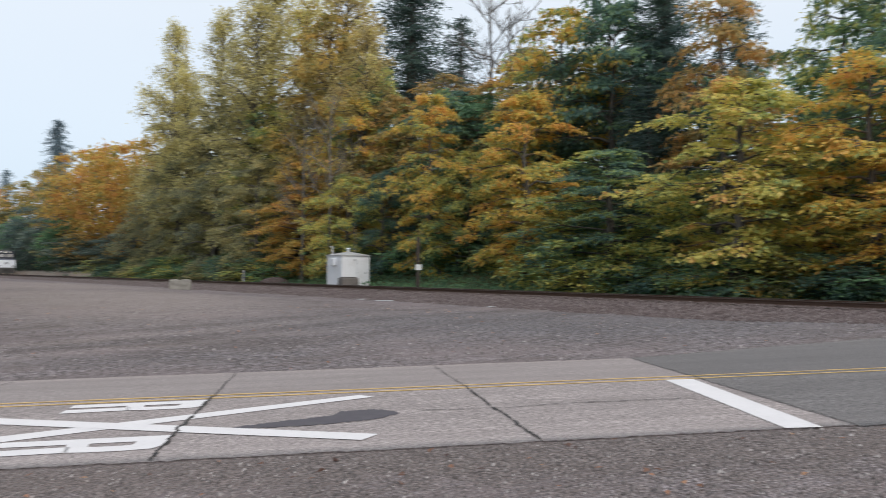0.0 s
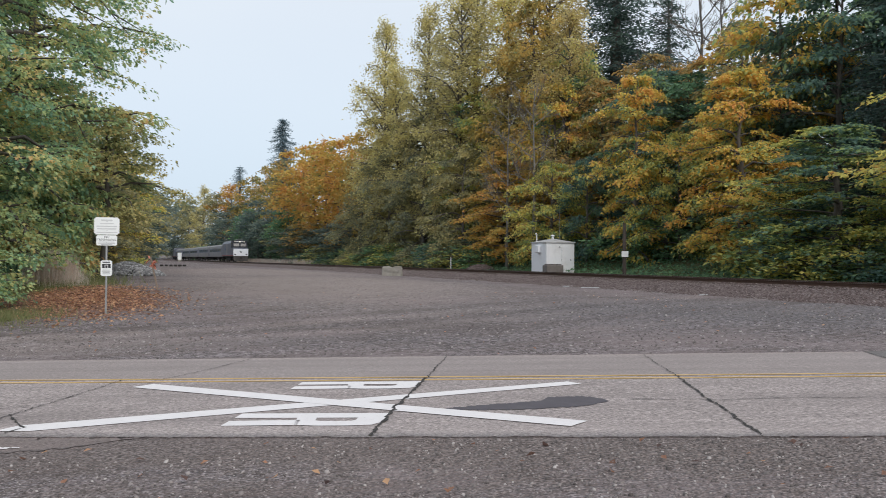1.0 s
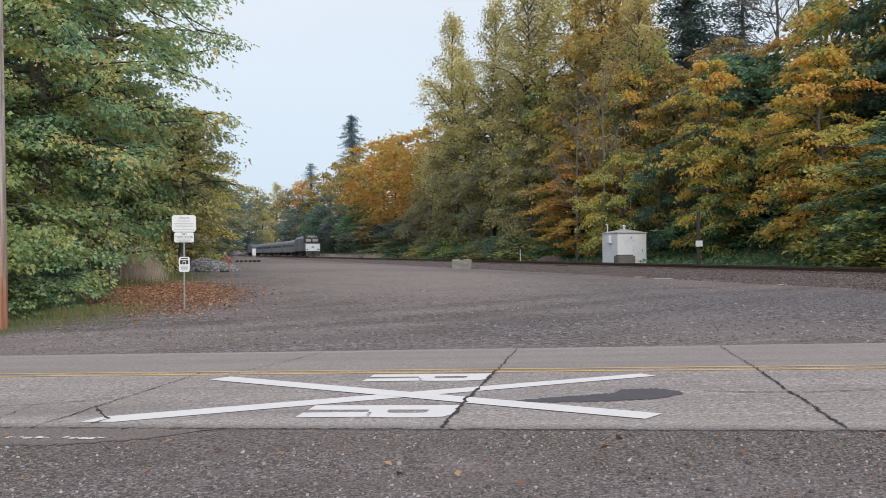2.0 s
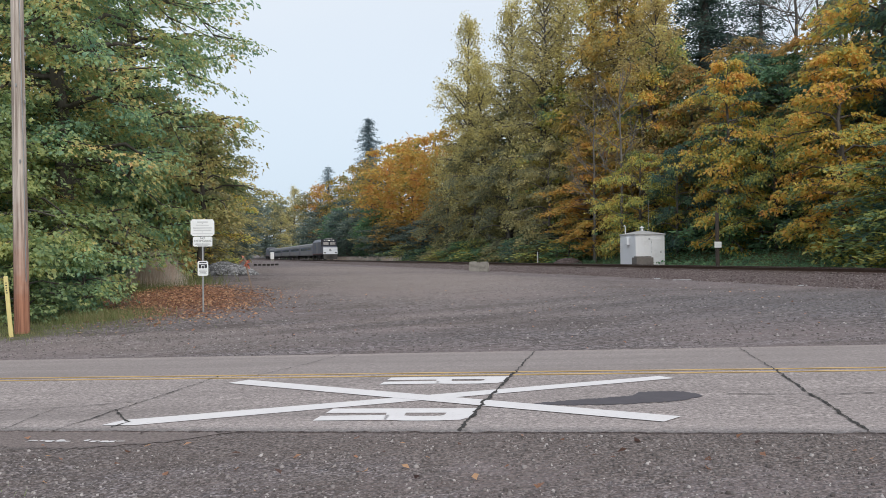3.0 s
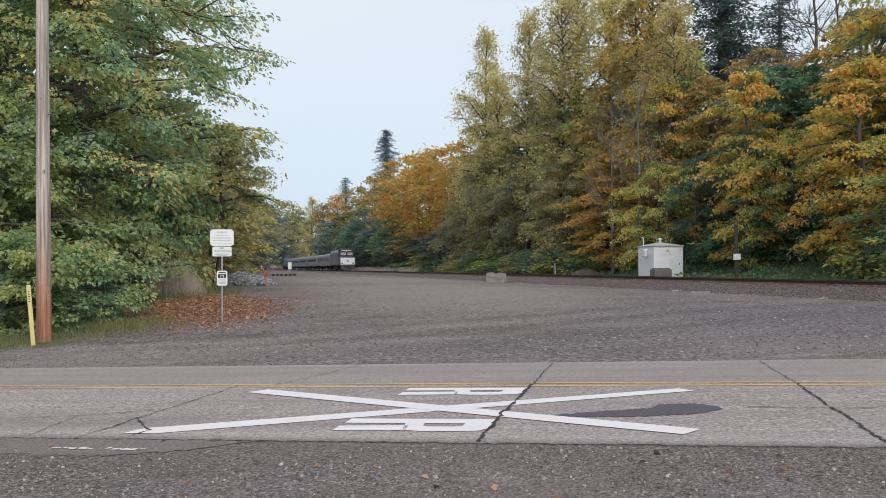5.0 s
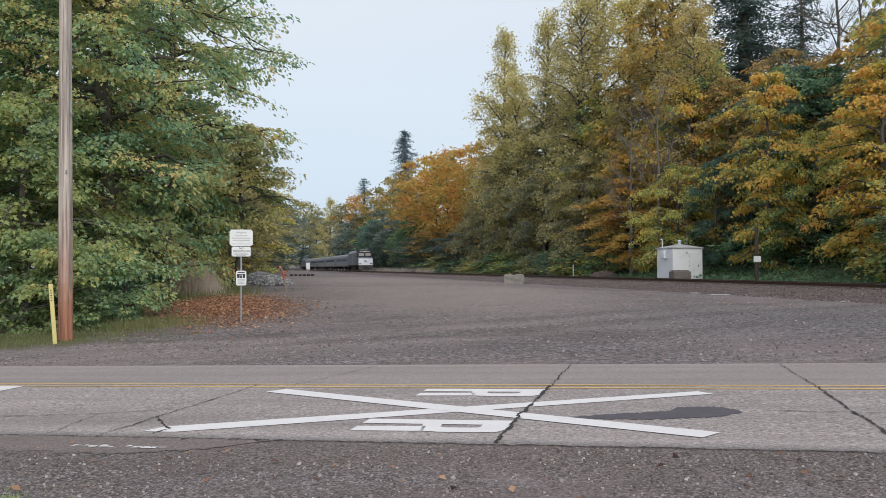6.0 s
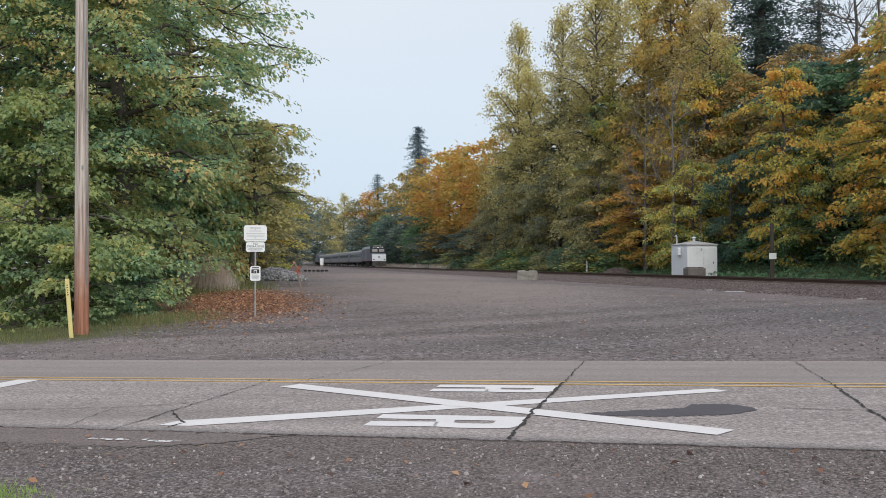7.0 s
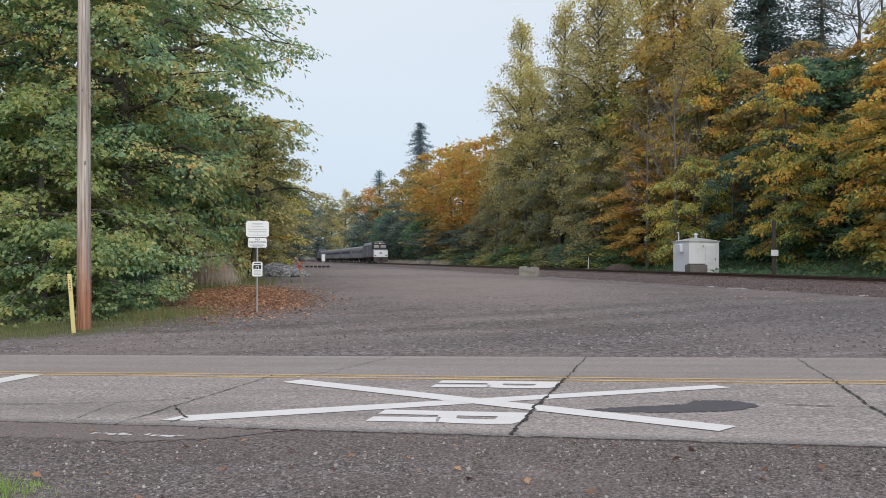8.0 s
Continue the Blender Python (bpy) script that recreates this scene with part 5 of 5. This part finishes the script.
def signal_shed():
    x, y = 18.3, 60.1
    shed = thing("signal_shed", x, y, land1(x, y) - 0.05, 13.6, "white painted metal signal shed behind the track", "shed")
    w, d, h = 2.4, 2.25, 2.3
    bm = bmesh.new()
    box(bm, 0, 0, h / 2 + 0.1, w, d, h, 0.02)
    part("wall", bm, "shed", shed)
    bm = bmesh.new()
    box(bm, 0, 0, 0.08, w + 0.2, d + 0.2, 0.16, 0.02)
    part("foundation", bm, "concrete", shed)
    bm = bmesh.new()
    t, e = h + 0.1, 0.06
    rim = [bm.verts.new((sx * (w / 2 + e), sy * (d / 2 + e), t)) for sx, sy in ((-1, -1), (1, -1), (1, 1), (-1, 1))]
    rim2 = [bm.verts.new((v.co.x, v.co.y, t + 0.07)) for v in rim]
    apex = bm.verts.new((0, 0, t + 0.36))
    for i in range(4):
        bm.faces.new((rim[i], rim[(i + 1) % 4], rim2[(i + 1) % 4], rim2[i]))
        bm.faces.new((rim2[i], rim2[(i + 1) % 4], apex))
    bm.faces.new(rim[::-1])
    part("roof", bm, "shed_roof", shed)
    bm = bmesh.new()
    cyl(bm, 0, 0, t + 0.42, 0.1, 0.1, 0.3, 12)
    vent = part("vent", bm, "shed", shed)
    bm = bmesh.new()
    cyl(bm, 0, 0, t + 0.6, 0.19, 0.05, 0.1, 12)
    part("vent_cap", bm, "shed", vent)
    bm = bmesh.new()
    box(bm, 0.52, -d / 2 - 0.012, 1.15, 0.86, 0.03, 1.95, 0.008)
    door = part("door", bm, "shed", shed)
    bm = bmesh.new()
    box(bm, 0.85, -d / 2 - 0.045, 1.15, 0.04, 0.04, 0.16, 0.008)
    part("handle", bm, "sign_dark", door, "dark door handle")
    for z in (0.45, 1.15, 1.85):
        bm = bmesh.new()
        cyl(bm, 0.1, -d / 2 - 0.035, z, 0.015, 0.015, 0.12, 8)
        part("hinge", bm, "galv", door)
    for sx in (-1.0, -0.45, 0.05, 1.08):
        bm = bmesh.new()
        box(bm, sx, -d / 2 - 0.008, h / 2 + 0.1, 0.03, 0.016, h - 0.1)
        part("seam", bm, "shed", shed)
    bm = bmesh.new()
    box(bm, -w / 2 - 0.13, -0.1, 1.95, 0.25, 0.45, 0.55, 0.03)
    part("air_unit", bm, "shed", shed, "small white air unit")
    v, f = tube([(-w / 2 + 0.1, 0.5, t), (-w / 2 + 0.1, 0.5, t + 0.6), (-w / 2 + 0.02, 0.45, t + 0.72), (-w / 2 - 0.08, 0.42, t + 0.68)], [0.045] * 4, 8)
    hang("pipe", raw("pipe", v, f), "shed", shed, "white bent vent pipe")
    bm = bmesh.new()
    cyl(bm, 0.75, 0.3, t + 1.3, 0.018, 0.01, 2.6, 6)
    part("aerial", bm, "galv", shed, "thin whip aerial")
    bm = bmesh.new()
    box(bm, -0.08, -d / 2 - 0.02, 2.1, 0.12, 0.03, 0.16, 0.006)
    part("notice", bm, "sign_faded", shed)
    x, y = 17.5, 57.4
    ob = thing("battery_box", x, y, land1(x, y), 13, "low grey concrete box in front of the shed", "concrete box")
    bm = bmesh.new()
    box(bm, 0, 0, 0.36, 1.35, 0.7, 0.72, 0.03)
    part("body", bm, "dark_concrete", ob)
    bm = bmesh.new()
    for i in range(3):
        box(bm, -0.42 + 0.42 * i, 0, 0.76, 0.3, 0.5, 0.08, 0.02)
    part("lid", bm, "dark_concrete", ob)


def small_poles():
    x, y = 20.4, 51.1
    ob = thing("wooden_post", x, y, land1(x, y), 0, "dark wooden post with a small white sign", "post")
    bm = bmesh.new()
    cyl(bm, 0, 0, 1.7, 0.13, 0.11, 3.6, 10)
    part("post", bm, "tie", ob)
    bm = bmesh.new()
    box(bm, -0.03, -0.17, 1.5, 0.46, 0.02, 0.38, 0.004)
    part("sign", bm, "sign_white", ob, "small white sign")
    x, y = 11.9, 68.2
    ob = thing("marker_stake", x, y, land1(x, y) + 0.05, 0, "thin pale marker stake behind the track", "stake")
    bm = bmesh.new()
    box(bm, 0, 0, 0.7, 0.07, 0.05, 1.4, 0.008)
    part("stake", bm, "sign_faded", ob)
    x, y = from_q(5.2, 255), 255.0
    ob = thing("signal_cabinet", x, y, land1(x, y), 0, "white trackside equipment cabinet far down the line", "cabinet")
    bm = bmesh.new()
    box(bm, 0, 0, 1.75, 1.05, 0.7, 2.1, 0.05)
    part("body", bm, "sign_white", ob)
    bm = bmesh.new()
    box(bm, 0, 0, 0.35, 0.9, 0.6, 0.75, 0.03)
    part("stand", bm, "concrete", ob)


def scrap(x, y, z, length, rz, label="pale broken board lying by the ballast"):
    ob = thing("scrap_board", x, y, z, rz, label, "board", "scrap by the track")
    bm = bmesh.new()
    box(bm, 0, 0, 0.02, length, 0.1, 0.03, 0.006)
    part("board", bm, "sign_faded", ob)


def dirt_heap():
    g = np.random.default_rng(15)
    n = 900
    th, r = g.uniform(0, 6.28, n), np.sqrt(g.uniform(0, 1, n))
    x, y = 15.4 + r * np.cos(th) * 1.5, 72.6 + r * np.sin(th) * 1.0
    z = land(x, y) + 0.6 * (1 - r ** 2)
    pebbles("dirt_heap", np.stack([x, y, z], -1), g.uniform(0.06, 0.16, n), "ballast", "low heap of brown earth behind the track", "dirt heap", 9)


for x, y, ln, rz in ((12.6, 35.6, 0.8, -8), (14.6, 28.8, 0.5, 35), (12.1, 37.5, 0.3, 12)):
    scrap(x, y, land1(x, y) + 0.02, ln, rz)
dirt_heap()
utility_pole()
marker_post()
sign_post()
ribbon_stake()
concrete_block()
gravel_pile()
parking_stops()
signal_shed()
small_poles()


# ---------------------------------------------------------------- the train
def bogie(parent, x, r=0.46):
    bm = bmesh.new()
    box(bm, x, 0.95, 0.62, 3.4, 0.16, 0.34, 0.05)
    box(bm, x, -0.95, 0.62, 3.4, 0.16, 0.34, 0.05)
    box(bm, x, 0, 0.7, 0.6, 2.0, 0.4, 0.05)
    b = part("bogie", bm, "under", parent)
    for dx in (-1.3, 1.3):
        for side in (-0.76, 0.76):
            bm = bmesh.new()
            cyl(bm, x + dx, side, r, r, r, 0.13, 20, Matrix.Rotation(radians(90), 4, "X"))
            part("wheel", bm, "under", b)


def coach(s):
    car = thing("passenger_coach", 0, 0, 0, label="dull silver passenger coach with a dark blue window band", category="railway coach", group="coaches of the train")
    car.matrix_basis = track_pose(s, 0, RAIL_Z)
    L, hw = 25.6, 1.53
    prof = [(-hw + 0.1, 1.0), (hw - 0.1, 1.0), (hw, 1.25), (hw, 3.1), (hw - 0.12, 3.5), (-hw + 0.12, 3.5), (-hw, 3.1), (-hw, 1.25)]
    part("body", extrude(bmesh.new(), prof, 0.3, L - 0.3), "steel_side", car)
    roof = [(hw - 0.1, 3.49), (hw - 0.45, 3.78), (0.5, 3.9), (-0.5, 3.9), (-hw + 0.45, 3.78), (-hw + 0.1, 3.49)]
    part("roof", extrude(bmesh.new(), roof, 0.32, L - 0.32), "car_roof", car)
    for side in (-1, 1):
        bm = bmesh.new()
        box(bm, L / 2, side * (hw + 0.008), 2.55, L - 4.2, 0.02, 0.72)
        band = part("window_band", bm, "band_blue", car, "dark blue band")
        for i in range(10):
            bm = bmesh.new()
            box(bm, 3.6 + i * 2.05, side * (hw + 0.022), 2.55, 1.55, 0.02, 0.55, 0.0)
            part("window", bm, "window", band)
        for dx in (1.1, L - 1.1):
            bm = bmesh.new()
            box(bm, dx, side * (hw + 0.006), 2.2, 0.8, 0.02, 2.05, 0.0)
            part("door", bm, "loco_grey", car)
        for z in (1.5, 1.75, 2.0, 3.05):
            bm = bmesh.new()
            box(bm, L / 2, side * (hw + 0.006), z, L - 4.0, 0.02, 0.05)
            part("fluting", bm, "steel_side", car)
    for dx in (0.15, L - 0.15):
        bm = bmesh.new()
        box(bm, dx, 0, 2.2, 0.3, 1.3, 2.5, 0.05)
        part("gangway", bm, "under", car)
    bm = bmesh.new()
    box(bm, L / 2 - 2, 0.4, 0.75, 4.5, 1.5, 0.6, 0.06)
    part("equipment_box", bm, "under", car)
    bogie(car, 3.2)
    bogie(car, L - 3.2)


def locomotive(s, facing=1):
    """facing 1: the nose looks down the line towards the road."""
    loco = thing("locomotive", 0, 0, 0, label="grey locomotive with a white nose and dark cab front" if facing == 1 else "grey locomotive at the far end of the train", category="locomotive", group="locomotives of the train")
    loco.matrix_basis = track_pose(s, 0, RAIL_Z) @ pose(0, 0, 0, 0, 0, 0 if facing == 1 else 180)
    L, hw = 17.0, 1.56
    hood = [(-hw, 1.25), (hw, 1.25), (hw, 3.85), (hw - 0.35, 4.4), (-hw + 0.35, 4.4), (-hw, 3.85)]
    part("body", extrude(bmesh.new(), hood, 3.3, L), "loco_grey", loco)
    bm = bmesh.new()
    a = [(1.45, 2.9), (3.3, 2.9), (3.3, 4.42), (2.0, 4.42)]
    left = [bm.verts.new((x, -hw + 0.02, z)) for x, z in a]
    right = [bm.verts.new((x, hw - 0.02, z)) for x, z in a]
    for i in range(4):
        bm.faces.new((left[i], left[(i + 1) % 4], right[(i + 1) % 4], right[i]))
    bm.faces.new(left)
    bm.faces.new(right[::-1])
    cab = part("cab", bm, "loco_dark", loco, "dark blue cab front")
    for yy in (-0.72, 0.72):
        bm = bmesh.new()
        box(bm, 1.66, yy, 3.5, 0.05, 1.1, 0.62, 0.0, Matrix.Rotation(radians(20), 4, "Y"))
        part("windscreen", bm, "window", cab)
    bm = bmesh.new()
    b = [(0.35, 1.25), (3.3, 1.25), (3.3, 2.92), (1.35, 2.92), (0.55, 2.7), (0.35, 2.4)]
    left = [bm.verts.new((x, -hw + 0.05, z)) for x, z in b]
    right = [bm.verts.new((x, hw - 0.05, z)) for x, z in b]
    for i in range(6):
        bm.faces.new((left[i], left[(i + 1) % 6], right[(i + 1) % 6], right[i]))
    bm.faces.new(left)
    bm.faces.new(right[::-1])
    nose = part("nose", bm, "loco_grey", loco)
    bm = bmesh.new()
    box(bm, 0.33, 0, 1.95, 0.04, 2 * hw - 0.14, 1.4, 0.01)
    face = part("nose_front", bm, "loco_white", nose, "white nose front")
    bm = bmesh.new()
    box(bm, 0.3, 0.05, 2.2, 0.02, 0.32, 0.1)
    box(bm, 0.3, 0, 2.05, 0.02, 0.5, 0.08)
    box(bm, 0.3, -0.08, 1.92, 0.02, 0.42, 0.06)
    part("emblem", bm, "loco_dark", face, "dark emblem on the nose")
    for yy in (-1.15, 1.15):
        bm = bmesh.new()
        box(bm, 0.29, yy, 1.55, 0.03, 0.34, 0.2, 0.01)
        part("ditch_light", bm, "window", face)
    for yy in (-0.95, 0.95):
        bm = bmesh.new()
        cyl(bm, 1.93, yy, 4.18, 0.08, 0.08, 0.1, 14, Matrix.Rotation(radians(90), 4, "Y"))
        part("marker_light", bm, "red_lamp" if facing != 1 else "lamp", cab, "round marker light")
    bm = bmesh.new()
    box(bm, 1.9, 0, 4.15, 0.14, 0.34, 0.16, 0.03)
    part("headlight", bm, "lamp", cab, "lit headlight")
    for yy in (-0.52, 0.52):
        bm = bmesh.new()
        box(bm, 1.86, yy, 4.2, 0.08, 0.42, 0.16, 0.01, Matrix.Rotation(radians(20), 4, "Y"))
        part("number_board", bm, "sign_faded", cab, "pale number board")
    for yy in (-hw + 0.1, hw - 0.1):
        v, f = tube([(1.3, yy, 1.3), (1.24, yy, 2.0), (1.3, yy, 2.85)], [0.025] * 3, 6)
        hang("grab_rail", raw("grab_rail", v, f), "galv", loco)
    bm = bmesh.new()
    box(bm, 2.6, 0, 4.52, 0.9, 1.5, 0.16, 0.05)
    part("horn_box", bm, "car_roof", loco)
    bm = bmesh.new()
    box(bm, L / 2 + 1.6, 0, 4.42, L - 3.6, 1.9, 0.12, 0.05)
    part("roof_panel", bm, "car_roof", loco)
    for side in (-1, 1):
        bm = bmesh.new()
        box(bm, 9.4, side * (hw + 0.01), 2.55, 2.2, 0.03, 2.3, 0.01)
        part("side_door", bm, "steel_side", loco, "wide sliding side door")
        bm = bmesh.new()
        box(bm, 2.75, side * (hw + 0.0), 3.55, 0.75, 0.04, 0.7, 0.01)
        part("side_window", bm, "window", loco)
        bm = bmesh.new()
        for i in range(3):
            box(bm, 13.0 - i * 0.55, side * (hw + 0.012), 2.95 - 0.1 * i, 0.36, 0.02, 1.0 - 0.25 * i, 0.0, Matrix.Rotation(radians(side * 28), 4, "Y"))
        part("side_emblem", bm, "band_blue", loco, "dark blue emblem")
        bm = bmesh.new()
        box(bm, L / 2 + 0.4, side * (hw + 0.008), 1.33, L - 0.9, 0.02, 0.1)
        part("stripe", bm, "band_red", loco, "thin red stripe")
        bm = bmesh.new()
        for i in range(5):
            box(bm, 3.0, side * (hw - 0.02), 0.35 + i * 0.25, 0.5, 0.1, 0.05)
        part("steps", bm, "under", loco)
    bm = bmesh.new()
    box(bm, L / 2, 0, 1.12, L - 0.6, 2.9, 0.28, 0.03)
    part("frame", bm, "under", loco)
    bm = bmesh.new()
    box(bm, L / 2, 0, 0.62, 4.4, 2.5, 0.75, 0.15)
    part("fuel_tank", bm, "under", loco)
    bm = bmesh.new()
    pl = [(-1.4, 0.2), (1.4, 0.2), (1.5, 1.2), (-1.5, 1.2)]
    extrude(bm, pl, 0.12, 0.42)
    part("pilot", bm, "pilot", loco, "grimy grey pilot plate")
    bm = bmesh.new()
    box(bm, 0.0, 0, 0.85, 0.5, 0.3, 0.3, 0.04)
    part("coupler", bm, "under", loco)
    for yy in (-0.7, -0.4, 0.4, 0.7):
        v, f = tube([(0.1, yy, 1.05), (-0.12, yy, 0.75), (-0.05, yy * 0.9, 0.5)], [0.035] * 3, 6)
        hang("air_hose", raw("air_hose", v, f), "under", loco)
    bogie(loco, 3.9, 0.5)
    bogie(loco, L - 3.6, 0.5)


TRAIN = 178.0
locomotive(TRAIN)
for i in range(5):
    coach(TRAIN + 17.3 + i * 25.8)
locomotive(TRAIN + 17.3 + 5 * 25.8 + 17.3, -1)
